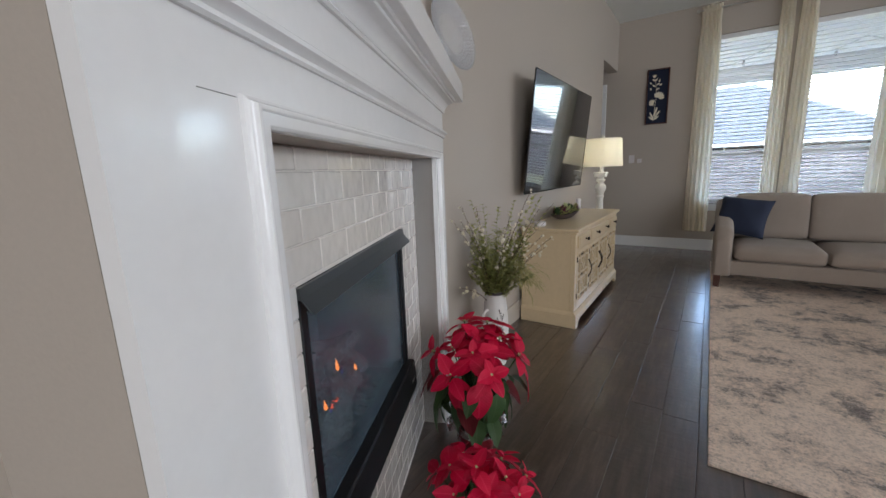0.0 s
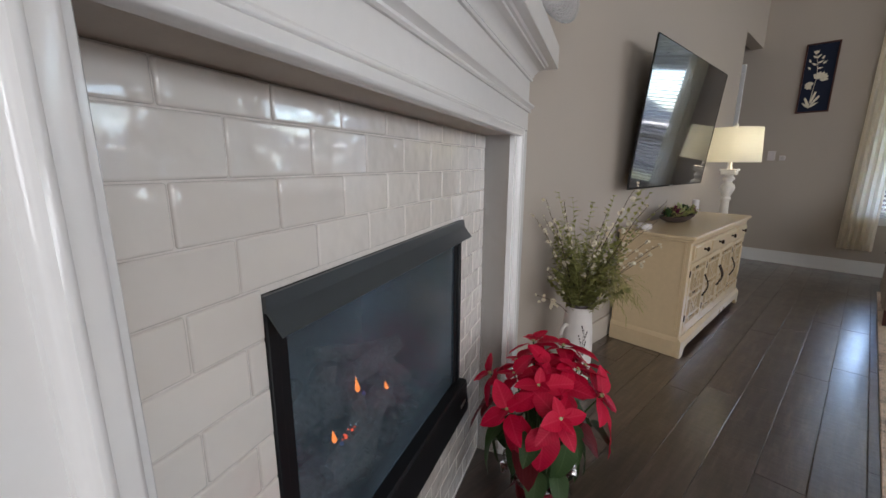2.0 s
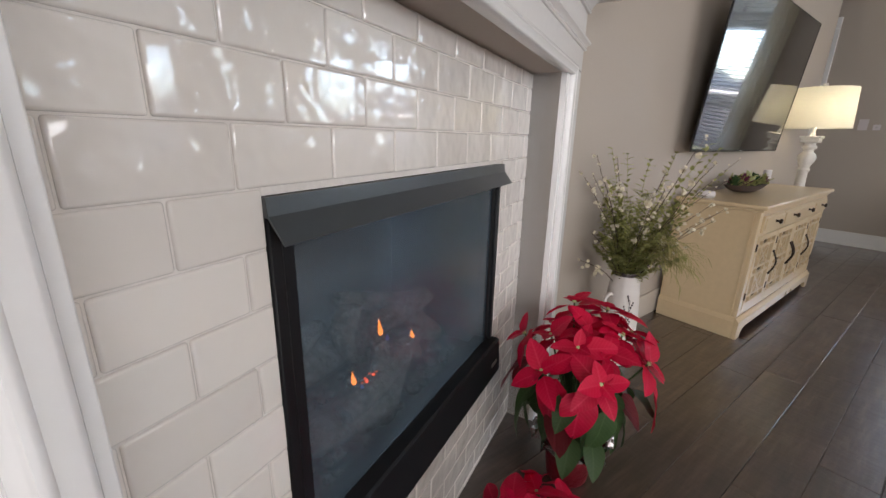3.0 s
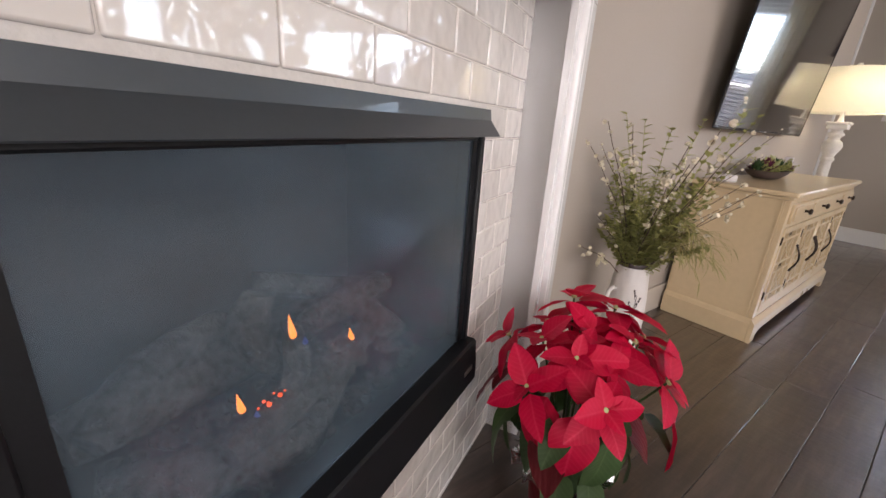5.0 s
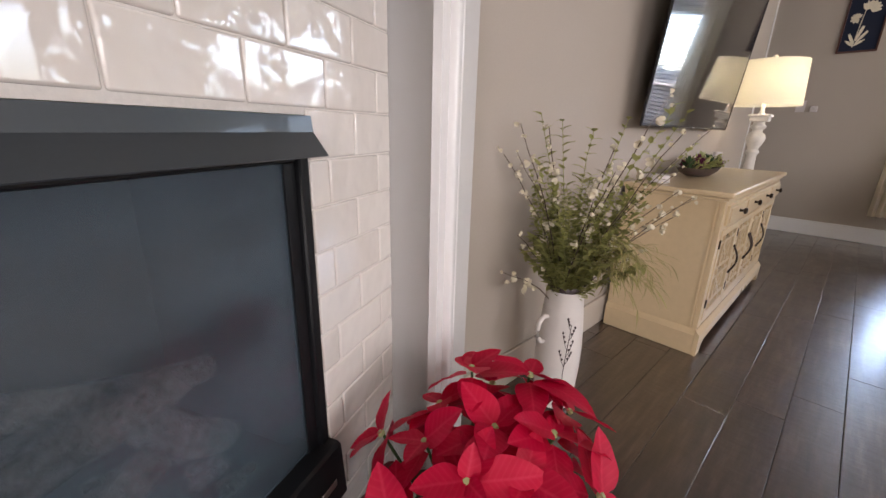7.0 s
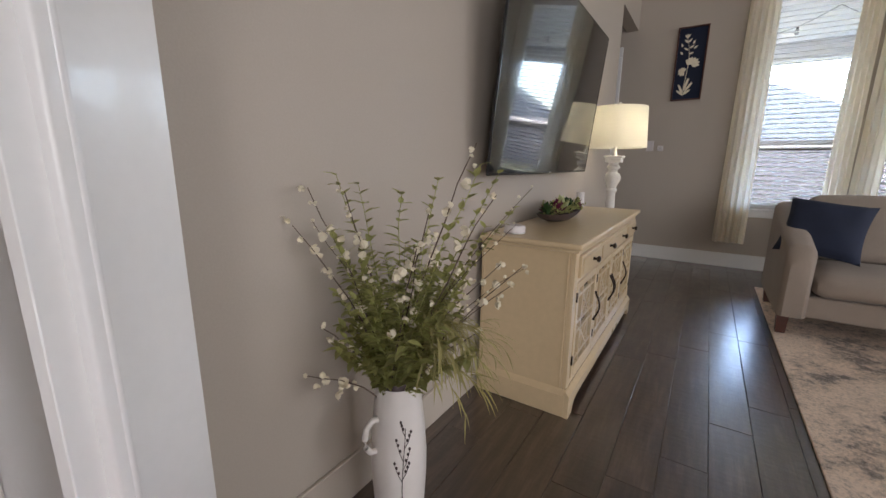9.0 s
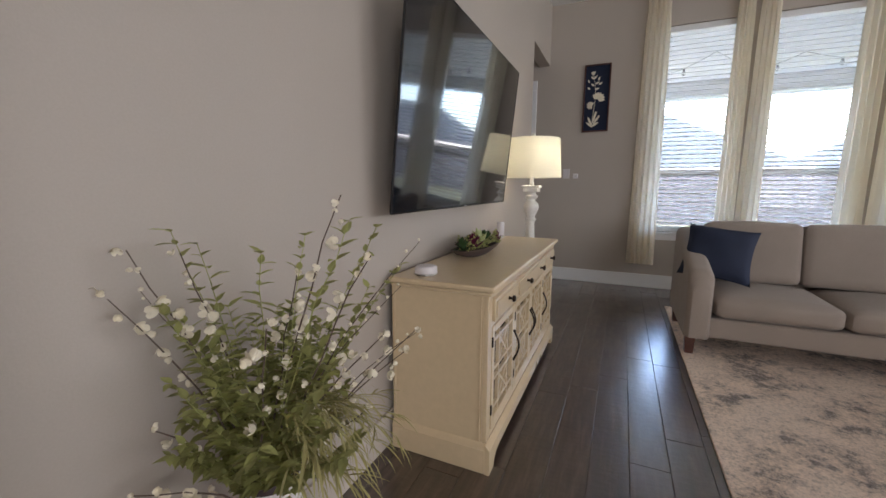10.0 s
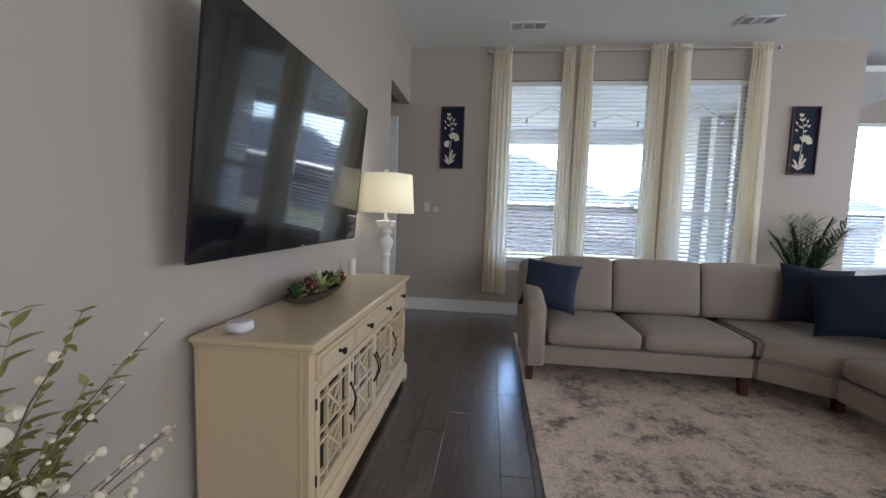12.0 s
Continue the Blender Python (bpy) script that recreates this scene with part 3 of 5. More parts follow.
def stone_pier(x0, x1, y0, y1, z1):
    pier = thing("stone_pier", "pale stacked limestone pier on the patio", "pier", pose(0, 0, 0))
    part("core", boxes((x0 + 0.02, x1 - 0.02, y0 + 0.02, y1 - 0.02, -0.04, z1 - 0.002)), GROUT, pier, smooth=False)
    rnd = random.Random(5)
    z = -0.04
    while z < z1 - 0.06:
        h = rnd.uniform(0.09, 0.17)
        h = min(h, z1 - z)
        x = x0
        while x < x1 - 0.05:
            w = min(rnd.uniform(0.16, 0.38), x1 - x)
            d = rnd.uniform(0, 0.02)
            part("stone", boxes((x + 0.005, x + w - 0.005, y0 - d, y0 + 0.03, z + 0.005, z + h - 0.005, 0.008, 1)), STONE, pier)
            x += w
        z += h


stone_pier(4.05, 5.35, 9.6, 10.3, 3.14)


def string_lights():
    """A cable sagging between hooks under the patio ceiling, with small bulbs on short leads."""
    s = thing("string_lights", "thin dark cable of small bulbs under the patio ceiling", "string lights", pose(0, 0, 0))
    hooks = [(-1.6, 8.7), (0.1, 9.2), (1.35, 8.8), (2.5, 9.3), (3.7, 8.8), (5.0, 9.2)]
    for (xa, ya), (xb, yb) in zip(hooks, hooks[1:]):
        sag = [(xa + (xb - xa) * q, ya + (yb - ya) * q, 3.145 - 0.20 * math.sin(math.pi * q)) for q in [k / 10 for k in range(11)]]
        part("cable", tube(bmesh.new(), sag, 0.0035, n=5), BLACK, s)
        for k in (3, 7):
            x, y, z = sag[k]
            bulb = part("bulb", lathe([(0, 0), (0.016, 0.006), (0.026, 0.03), (0.022, 0.055), (0.012, 0.07), (0.012, 0.10), (0, 0.10)], 10), BEADGLASS, s, at=pose(x, y, z - 0.104))
            part("socket", lathe([(0.0135, 0.068), (0.0135, 0.104), (0, 0.105)], 8), BLACK, bulb)


string_lights()

fence = thing("backyard_fence", "weathered brown wooden privacy fence", "fence", pose(0, 0, 0))
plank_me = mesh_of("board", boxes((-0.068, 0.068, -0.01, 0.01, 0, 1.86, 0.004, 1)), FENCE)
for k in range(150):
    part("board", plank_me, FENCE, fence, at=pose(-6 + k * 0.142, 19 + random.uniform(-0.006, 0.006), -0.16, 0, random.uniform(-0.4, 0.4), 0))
for z in (0.2, 0.85, 1.45):
    part("rail", boxes((-6, 15.3, 19.012, 19.05, z, z + 0.09)), FENCE, fence, smooth=False)


def neighbour(x0, x1, y0, y1, eave, apex, label):
    h = thing("house", label, "house", pose(0, 0, 0))
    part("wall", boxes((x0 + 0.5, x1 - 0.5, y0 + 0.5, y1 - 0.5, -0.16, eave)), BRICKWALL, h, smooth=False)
    bm = bmesh.new()
    cx0, cx1, cy = x0 + (y1 - y0) * 0.48, x1 - (y1 - y0) * 0.48, (y0 + y1) / 2
    if cx1 < cx0:
        cx0 = cx1 = (x0 + x1) / 2
    base = [bm.verts.new(p) for p in ((x0, y0, eave), (x1, y0, eave), (x1, y1, eave), (x0, y1, eave))]
    low = [bm.verts.new((v.co.x, v.co.y, eave - 0.18)) for v in base]
    r0, r1 = bm.verts.new((cx0, cy, apex)), bm.verts.new((cx1 + 0.01, cy, apex))
    for f in ((base[0], base[1], r1, r0), (base[1], base[2], r1), (base[2], base[3], r0, r1), (base[3], base[0], r0)):
        bm.faces.new(f)
    for k in range(4):
        bm.faces.new((base[k], low[k], low[(k + 1) % 4], base[(k + 1) % 4]))
    bm.faces.new(low)
    part("roof", bm, ROOF, h, smooth=False)
    part("gutter", boxes((x0, x1, y0 - 0.12, y0 - 0.01, eave - 0.17, eave - 0.03, 0.02, 1)), TRIM, h)
    for xw in (0.3, 0.6):
        xx = x0 + (x1 - x0) * xw
        win = part("window", boxes((xx - 0.5, xx + 0.5, y0 + 0.45, y0 + 0.498, 0.9, 2.1)), TRIM, h, smooth=False)
        part("pane", boxes((xx - 0.44, xx + 0.44, y0 + 0.43, y0 + 0.448, 0.96, 2.04)), BLACKGLOSS, win, smooth=False)


neighbour(-9, 7.0, 22.0, 32, 2.1, 5.1, "neighbouring brick house with a grey hipped roof")
neighbour(10, 26, 30, 42, 2.3, 5.6, "second neighbouring brick house with a grey roof")


# ---- curtains ----
def curtain(xa, xb, wide, z0, z1, y, folds, seed):
    c = thing("curtain", "long cream pleated curtain hanging from a metal rod", "curtain", pose(0, 0, 0), group="window curtains")
    bm = bmesh.new()
    rnd = random.Random(seed)
    n, rows = folds * 8, 16
    ph = rnd.random() * 6
    grid = []
    for j in range(rows + 1):
        q = j / rows
        z = z1 + (z0 - z1) * q
        gather = 1 - 0.10 * math.exp(-((q - 0.06) / 0.05) ** 2)
        ce, half = (xa + xb) / 2, (xb - xa) / 2 * (1 + wide * q) * gather
        row = []
        for i in range(n + 1):
            u = i / n
            a = u * folds * 2 * math.pi + ph + 0.7 * math.sin(3 * u + seed)
            amp = 0.026 + 0.018 * q
            x = ce + half * (2 * u - 1) + 0.008 * math.sin(2 * a)
            row.append(bm.verts.new((x, y + amp * math.sin(a) + 0.006 * math.sin(5 * q + i), z)))
        grid.append(row)
    for j in range(rows):
        for i in range(n):
            bm.faces.new((grid[j][i], grid[j][i + 1], grid[j + 1][i + 1], grid[j + 1][i]))
    part("cloth", bm, CURTAIN, c)
    part("heading", boxes((xa + 0.02, xb - 0.02, y - 0.012, y + 0.012, z1 - 0.09, z1 - 0.03, 0.008, 1)), CURTAIN, c)
    return c


RODY, RODZ = FARY - 0.085, 3.345
curtain(0.385, 0.625, 0.25, 0.30, 3.40, RODY, 5, 1)
curtain(1.235, 1.380, 0.28, 0.30, 3.40, RODY, 4, 2)
curtain(1.440, 1.605, 0.28, 0.30, 3.40, RODY, 4, 3)
curtain(2.255, 2.455, 0.28, 0.30, 3.40, RODY, 4, 4)
curtain(2.51, 2.71, 0.28, 0.30, 3.40, RODY, 4, 5)
curtain(3.365, 3.585, 0.25, 0.30, 3.40, RODY, 5, 6)
rod = thing("curtain_rod", "brushed metal curtain rod with round finials", "curtain rod", pose(0, 0, 0))
part("pole", tube(bmesh.new(), [(0.37, RODY, RODZ), (3.63, RODY, RODZ)], 0.010, n=12), CHROME, rod)
for xf, s in ((0.37, -1), (3.63, 1)):
    part("finial", lathe([(0, 0), (0.012, 0), (0.013, 0.008), (0.024, 0.018), (0.027, 0.03), (0.02, 0.045), (0, 0.05)], 16), CHROME, rod, at=pose(xf, RODY, RODZ, 0, 90 * s, 0))
for xf in (0.42, 1.41, 2.477, 3.56):
    part("bracket", boxes((xf - 0.008, xf + 0.008, RODY - 0.004, FARY - 0.001, RODZ - 0.02, RODZ - 0.008)), CHROME, rod)


# ---- fireplace ----
fp = thing("fireplace_surround", "white glossy painted wooden fireplace surround and mantel", "fireplace", HEARTH)
S0, S1 = 0.301, 0.322
part("leg_stile", boxes((S0, S1, 0.08, 0.1934, 0.001, 1.4062)), MANTEL, fp, smooth=False)
part("leg_board", boxes((S0, S1 - 0.0002, 0.1934, 0.270, 0.001, 1.4052)), MANTEL, fp, smooth=False)
part("leg_board", boxes((S0, S1, 1.728, 1.89, 0.001, 1.404, 0.002, 1)), MANTEL, fp)
part("frieze_board", boxes((S0, S1, 0.08, 1.89, 1.4062, 1.62)), MANTEL, fp, smooth=False)
part("inner_jamb", boxes((0.197, S1 - 0.002, 0.287, 0.311, 0.001, 1.375, 0.0015, 1)), MANTEL, fp)
part("inner_jamb", boxes((0.197, S1 - 0.002, 1.66, 1.712, 0.001, 1.375, 0.0015, 1)), MANTEL, fp)
part("inner_head", boxes((0.197, S1 - 0.002, 0.287, 1.712, 1.3752, 1.4055, 0.0015, 1)), MANTEL, fp)
# the picture-frame moulding: (out of the wall, away from the opening)
MOULD = [(0.0, 0.0), (0.015, 0.0), (0.018, 0.0015), (0.0195, 0.004), (0.0205, 0.006), (0.0205, 0.020), (0.0225, 0.022), (0.0235, 0.0255), (0.0225, 0.0285), (0.018, 0.030), (0.0135, 0.0315), (0.011, 0.034), (0.009, 0.0375), (0.0, 0.0385)]


def moulding(name, pts, profile, lift):
    """Sweep a profile round the opening with mitred corners. pts: (along, height) with an outward normal each."""
    bm = bmesh.new()
    rings = []
    for (u, z), (du, dz) in pts:
        rings.append([bm.verts.new((lift + a, u + du * b, z + dz * b)) for a, b in profile])
    for r, s in zip(rings, rings[1:]):
        for k in range(len(profile) - 1):
            bm.faces.new((r[k], r[k + 1], s[k + 1], s[k]))
    for r in (rings[0], rings[-1]):
        bm.faces.new(r)
    return part(name, bm, MANTEL, fp)


moulding("frame_moulding", [((0.297, 0.002), (-1, 0)), ((0.297, 1.372), (-1, 1)), ((1.700, 1.372), (1, 1)), ((1.700, 0.002), (1, 0))], MOULD, S1 - 0.003)
band = [(S1 - 0.001, 1.478), (S1 + 0.006, 1.478), (S1 + 0.010, 1.482), (S1 + 0.008, 1.489), (S1 + 0.014, 1.496), (S1 + 0.020, 1.500), (S1 + 0.021, 1.507), (S1 + 0.014, 1.512), (S1 - 0.001, 1.512)]


def wrapped(name, prof, u0, u1, lift=0.0):
    """A horizontal moulding along the front that returns along both ends. prof: (out, height)."""
    bm = bmesh.new()
    base = S1
    rings = []
    for u, back in ((u0, True), (u0, False), (u1, False), (u1, True)):
        s = -1 if u == u0 else 1
        rings.append([bm.verts.new((0.12 if back else x, u + s * max(0, x - base), z)) for x, z in prof])
    for r, q in zip(rings, rings[1:]):
        for k in range(len(prof)):
            bm.faces.new((r[k], r[(k + 1) % len(prof)], q[(k + 1) % len(prof)], q[k]))
    bm.faces.new(rings[0])
    bm.faces.new(rings[-1])
    return part(name, bm, MANTEL, fp)


wrapped("band_moulding", band, 0.08, 1.89)
crown = [(S1 - 0.02, 1.602), (S1 + 0.008, 1.602), (S1 + 0.012, 1.607), (S1 + 0.009, 1.613), (S1 + 0.014, 1.619), (S1 + 0.016, 1.626), (S1 + 0.026, 1.640), (S1 + 0.042, 1.652), (S1 + 0.050, 1.656), (S1 + 0.052, 1.662), (S1 + 0.060, 1.664), (S1 + 0.064, 1.6718), (S1 - 0.02, 1.6718)]
wrapped("crown_moulding", crown, 0.08, 1.89)
part("mantel_shelf", boxes((0.302, 0.415, -0.068, 2.038, 1.672, 1.765, 0.004, 2)), MANTEL, fp)

ins = thing("fireplace_insert", "black steel gas fireplace insert with a smoked glass front, burning low", "fireplace", HEARTH)
F0, F1, FZ0, FZ1 = 0.5416, 1.398, 0.375, 1.082
part("firebox", boxes((-0.22, -0.20, F0 + 0.01, F1 - 0.01, FZ0, FZ1), (-0.20, 0.16, F0 + 0.005, F0 + 0.02, FZ0, FZ1), (-0.20, 0.16, F1 - 0.02, F1 - 0.005, FZ0, FZ1), (-0.20, 0.16, F0 + 0.02, F1 - 0.02, FZ0 + 0.005, 0.46), (-0.20, 0.16, F0 + 0.02, F1 - 0.02, FZ1 - 0.03, FZ1 - 0.005)), SOOT, ins, smooth=False)
part("side_frame", boxes((0.150, 0.206, F0, F0 + 0.022, FZ0 + 0.01, FZ1, 0.003, 1)), BLACK, ins)
part("side_frame", boxes((0.150, 0.206, F1 - 0.022, F1, FZ0 + 0.01, FZ1, 0.003, 1)), BLACK, ins)
for ua, ub in ((F0 + 0.023, F0 + 0.046), (F1 - 0.046, F1 - 0.023)):
    part("mesh_screen", boxes((0.1935, 0.197, ua, ub, 0.4955, 1.0145)), BLACK, ins, smooth=False)
part("top_frame", boxes((0.150, 0.200, F0 + 0.023, F1 - 0.023, 1.015, FZ1 - 0.001, 0.003, 1)), BLACK, ins)
part("hood", extrude([(0.205, 1.083), (0.2115, 1.083), (0.2145, 1.0595), (0.240, 1.0265), (0.2385, 1.025), (0.2125, 1.0575), (0.205, 1.0575)], "y", F0 - 0.004, F1 + 0.004), HOODSTEEL, ins, smooth=False)
part("lower_panel", extrude([(0.15, FZ0), (0.236, FZ0), (0.240, FZ0 + 0.004), (0.232, 0.490), (0.226, 0.495), (0.15, 0.495)], "y", F0, F1), BLACK, ins)
part("badge", boxes((0.2365, 0.2385, 1.325, 1.372, 0.418, 0.432, 0.0005, 1)), CHROME, ins, "small script nameplate")
gp = part("glass", pane_sheet(0.188, 0.192, F0 + 0.023, F1 - 0.023, 0.495, 1.015, (-1, 0, 0)), FIREGLASS, ins, smooth=False)
gp.visible_shadow = False


def log_mesh(length, r, seed):
    rnd = random.Random(seed)
    bm = bmesh.new()
    n, m = 14, 12
    rings = []
    for j in range(m + 1):
        q = j / m
        rr = r * (1 - 0.25 * abs(2 * q - 1) ** 3)
        off = Vector((0.02 * math.sin(3 * q + seed), 0, 0.03 * math.sin(2.4 * q + seed * 2)))
        rings.append([bm.verts.new(off + Vector((rr * math.cos(a) * (1 + 0.16 * noise.noise(Vector((a * 2, q * 7, seed)))), (q - 0.5) * length, rr * math.sin(a) * (1 + 0.2 * noise.noise(Vector((a * 3, q * 9, seed + 3))))))) for a in [2 * math.pi * k / n for k in range(n)]])
    for a, b in zip(rings, rings[1:]):
        for k in range(n):
            bm.faces.new((a[k], a[(k + 1) % n], b[(k + 1) % n], b[k]))
    bm.faces.new(rings[0])
    bm.faces.new(rings[-1])
    return bm


LOGM = paint("charred_ceramic_log", (0.10, 0.092, 0.082), 0.9, 0.9, 70, 1.0, large=14, distance=0.02)
for k, (n_, u_, z_, ln, r_, rx, rz) in enumerate([(-0.12, 0.98, 0.575, 0.66, 0.052, 2, 3), (0.045, 0.79, 0.515, 0.30, 0.048, -14, -28), (0.0, 0.935, 0.665, 0.15, 0.036, 78, 10), (-0.03, 1.12, 0.605, 0.32, 0.036, 30, -14), (0.0, 1.27, 0.575, 0.22, 0.036, -52, 8), (0.085, 0.93, 0.575, 0.30, 0.030, 3, 4), (0.088, 1.04, 0.585, 0.12, 0.024, -12, -10), (0.085, 0.90, 0.665, 0.10, 0.024, 62, 4), (0.06, 1.05, 0.50, 0.34, 0.036, 4, 14), (-0.08, 0.80, 0.62, 0.28, 0.034, 18, 24), (-0.10, 1.20, 0.66, 0.36, 0.030, -10, -12)]):
    part("log", log_mesh(ln, r_, k + 1), LOGM, ins, at=pose(n_, u_, z_, rx, 0, rz))
bm = bmesh.new()
rnd = random.Random(8)
for k in range(160):
    c = Vector((rnd.uniform(-0.14, 0.13), rnd.uniform(0.62, 1.32), 0.468))
    bmesh.ops.create_icosphere(bm, subdivisions=1, radius=rnd.uniform(0.010, 0.022), matrix=Matrix.Translation(c) @ Matrix.Diagonal((1, rnd.uniform(0.7, 1.5), 0.7, 1)))
tagged(part("lava_rock", bm, LOGM, ins), kind="stuff")


def flame(h, seed):
    return lathe([(0.0, 0), (0.006, 0.004), (0.0085, h * 0.22), (0.006, h * 0.5), (0.0028, h * 0.75), (0, h)], 10, 0.2)


for n_, u_, z_, h_ in ((0.105, 0.80, 0.625, 0.040), (0.105, 0.90, 0.70, 0.050), (0.105, 1.04, 0.625, 0.036)):
    part("flame", flame(h_, 1), FLAME, ins, at=pose(n_, u_, z_, 8, 0, 0) @ Matrix.Diagonal((0.7, 0.8, 1, 1)))
    part("flame", flame(h_ * 0.4, 2), BLUEFLAME, ins, "blue base of a gas flame", at=pose(n_ + 0.004, u_ + 0.02, z_ - 0.02) @ Matrix.Diagonal((0.6, 0.6, 0.9, 1)))
bm = bmesh.new()
for k in range(16):
    u_ = 0.825 + (k % 10) * 0.008 + rnd.uniform(-0.004, 0.004) if k < 10 else 0.94 + (k - 10) * 0.02
    bmesh.ops.create_icosphere(bm, subdivisions=1, radius=rnd.uniform(0.002, 0.0045), matrix=Matrix.Translation((0.105 + rnd.uniform(-0.006, 0.006), u_, 0.612 + rnd.uniform(-0.008, 0.012))))
part("embers", bm, EMBER, ins)



# ---- mantel plate ----
plate = thing("glass_plate", "clear beaded glass plate propped on the mantel", "plate", HEARTH @ pose(0.392, 1.80, 1.767, 0, 0, -26))
bm = lathe([(0, 0.0), (0.10, 0.0), (0.15, 0.012), (0.172, 0.03), (0.174, 0.034), (0.15, 0.018), (0.10, 0.006), (0, 0.006)], 48)
part("dish", bm, BEADGLASS, plate, at=pose(-0.012, 0, 0.172, 0, 78, 0))
bm = bmesh.new()
for ring in range(5):
    rr = 0.165 - ring * 0.016
    nb = int(rr * 330)
    for k in range(nb):
        a = 2 * math.pi * (k + 0.5 * (ring % 2)) / nb
        bmesh.ops.create_icosphere(bm, subdivisions=1, radius=0.0062, matrix=Matrix.Translation((rr * math.cos(a), rr * math.sin(a), 0.030 - ring * 0.0035)))
tagged(part("bead", bm, BEADGLASS, plate, at=pose(-0.012, 0, 0.172, 0, 78, 0)), kind="stuff")


# ---- television ----
tv = thing("television", "large black flat-screen television tilted forward on the wall", "television", pose(-0.581, 3.957, 1.103, 0, 5.6, 0))
TW, TH = 1.66, 0.955
part("bezel", boxes((-0.012, 0.0, -TW / 2, TW / 2, 0, 0.012, 0.003, 1), (-0.012, 0.0, -TW / 2, TW / 2, TH - 0.006, TH, 0.003, 1), (-0.012, 0.0, -TW / 2, -TW / 2 + 0.005, 0.0121, TH - 0.0061), (-0.012, 0.0, TW / 2 - 0.005, TW / 2, 0.0121, TH - 0.0061)), BLACKGLOSS, tv)
part("screen", boxes((-0.0118, -0.002, -TW / 2 + 0.005, TW / 2 - 0.005, 0.012, TH - 0.006)), SCREEN, tv, smooth=False)
part("back_shell", boxes((-0.05, -0.0122, -TW / 2 + 0.16, TW / 2 - 0.16, 0.05, TH - 0.16, 0.018, 3)), BLACKGLOSS, tv)
part("wall_bracket", boxes((-0.13, -0.0502, -0.25, 0.25, 0.35, 0.40), (-0.13, -0.0502, -0.25, -0.2, 0.30, 0.6), (-0.13, -0.0502, 0.2, 0.25, 0.30, 0.6)), BLACK, tv, smooth=False)
part("chin_badge", boxes((0.0002, 0.001, -0.02, 0.02, 0.003, 0.009)), CHROME, tv, smooth=False)

# ---- sideboard ----
sb = thing("sideboard", "cream painted sideboard with fretwork glass doors and three drawers", "sideboard", pose(0, 0, 0))
X0, X1, Y0, Y1, SZ = -0.655, -0.166, 3.207, 4.890, 0.825
bx0, bx1, by0, by1 = X0 + 0.006, X1 - 0.028, Y0 + 0.024, Y1 - 0.024
part("top", boxes((X0, X1, Y0, Y1, SZ - 0.026, SZ, 0.009, 3)), CREAM, sb)
for ya0, ya1 in ((by0, by0 + 0.02), (by1 - 0.02, by1)):
    part("side_panel", boxes((bx0, bx1 - 0.022, ya0, ya1, 0.06, SZ - 0.0262)), CREAM, sb, smooth=False)
# Back and shelves take the dark colour that paints in the inner shade.
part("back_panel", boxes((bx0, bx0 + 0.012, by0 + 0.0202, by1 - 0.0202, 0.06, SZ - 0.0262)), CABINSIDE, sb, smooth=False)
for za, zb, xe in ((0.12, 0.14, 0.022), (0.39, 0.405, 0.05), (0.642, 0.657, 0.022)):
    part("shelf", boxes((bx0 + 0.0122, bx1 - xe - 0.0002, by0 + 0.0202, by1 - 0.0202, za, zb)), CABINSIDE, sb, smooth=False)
for xa, xb in ((bx1 - 0.035, bx1 - 0.029), (bx0 + 0.01, bx0 + 0.016)):
    part("corner_bead", boxes((xa, xb, by0 - 0.004, by0 - 0.0005, 0.137, SZ - 0.043)), CREAM, sb)
part("top_moulding", boxes((bx0, bx1 + 0.012, by0 - 0.012, by1 + 0.012, SZ - 0.042, SZ - 0.0264, 0.005, 2)), CREAM, sb)
FR = bx1 - 0.022
seg = (by1 - by0 - 0.10) / 4
part("face_frame", boxes((FR, bx1, by0, by0 + 0.05, 0.135, SZ - 0.043, 0.002, 1), (FR, bx1, by1 - 0.05, by1, 0.135, SZ - 0.043, 0.002, 1), (FR, bx1 - 0.001, by0 + 0.05, by1 - 0.05, SZ - 0.062, SZ - 0.043, 0.001, 1), (FR, bx1 - 0.001, by0 + 0.05, by1 - 0.05, 0.640, 0.658, 0.001, 1), (FR, bx1 - 0.001, by0 + 0.05, by1 - 0.05, 0.135, 0.165, 0.001, 1)), CREAM, sb)
plinth = [(Y0 + 0.006, 0.0), (Y0 + 0.006, 0.112), (Y1 - 0.006, 0.112), (Y1 - 0.006, 0.0), (Y1 - 0.075, 0.0), (Y1 - 0.085, 0.03), (Y1 - 0.11, 0.05), (Y1 - 0.15, 0.058), (Y0 + 0.15, 0.058), (Y0 + 0.11, 0.05), (Y0 + 0.085, 0.03), (Y0 + 0.075, 0.0)]
part("front_plinth", extrude(plinth, "x", bx1 + 0.001, bx1 + 0.022), CREAM, sb)
part("side_plinth", boxes((bx0, bx1 + 0.001, Y0 + 0.006, Y0 + 0.023, 0.0, 0.112, 0.003, 1)), CREAM, sb)
part("side_plinth", boxes((bx0, bx1 + 0.001, Y1 - 0.023, Y1 - 0.006, 0.0, 0.112, 0.003, 1)), CREAM, sb)
part("plinth_moulding", extrude([(bx1 + 0.0005, 0.1122), (bx1 + 0.022, 0.1122), (bx1 + 0.012, 0.124), (bx1 + 0.006, 0.134), (bx1 + 0.0005, 0.136)], "y", Y0 + 0.006, Y1 - 0.006), CREAM, sb)
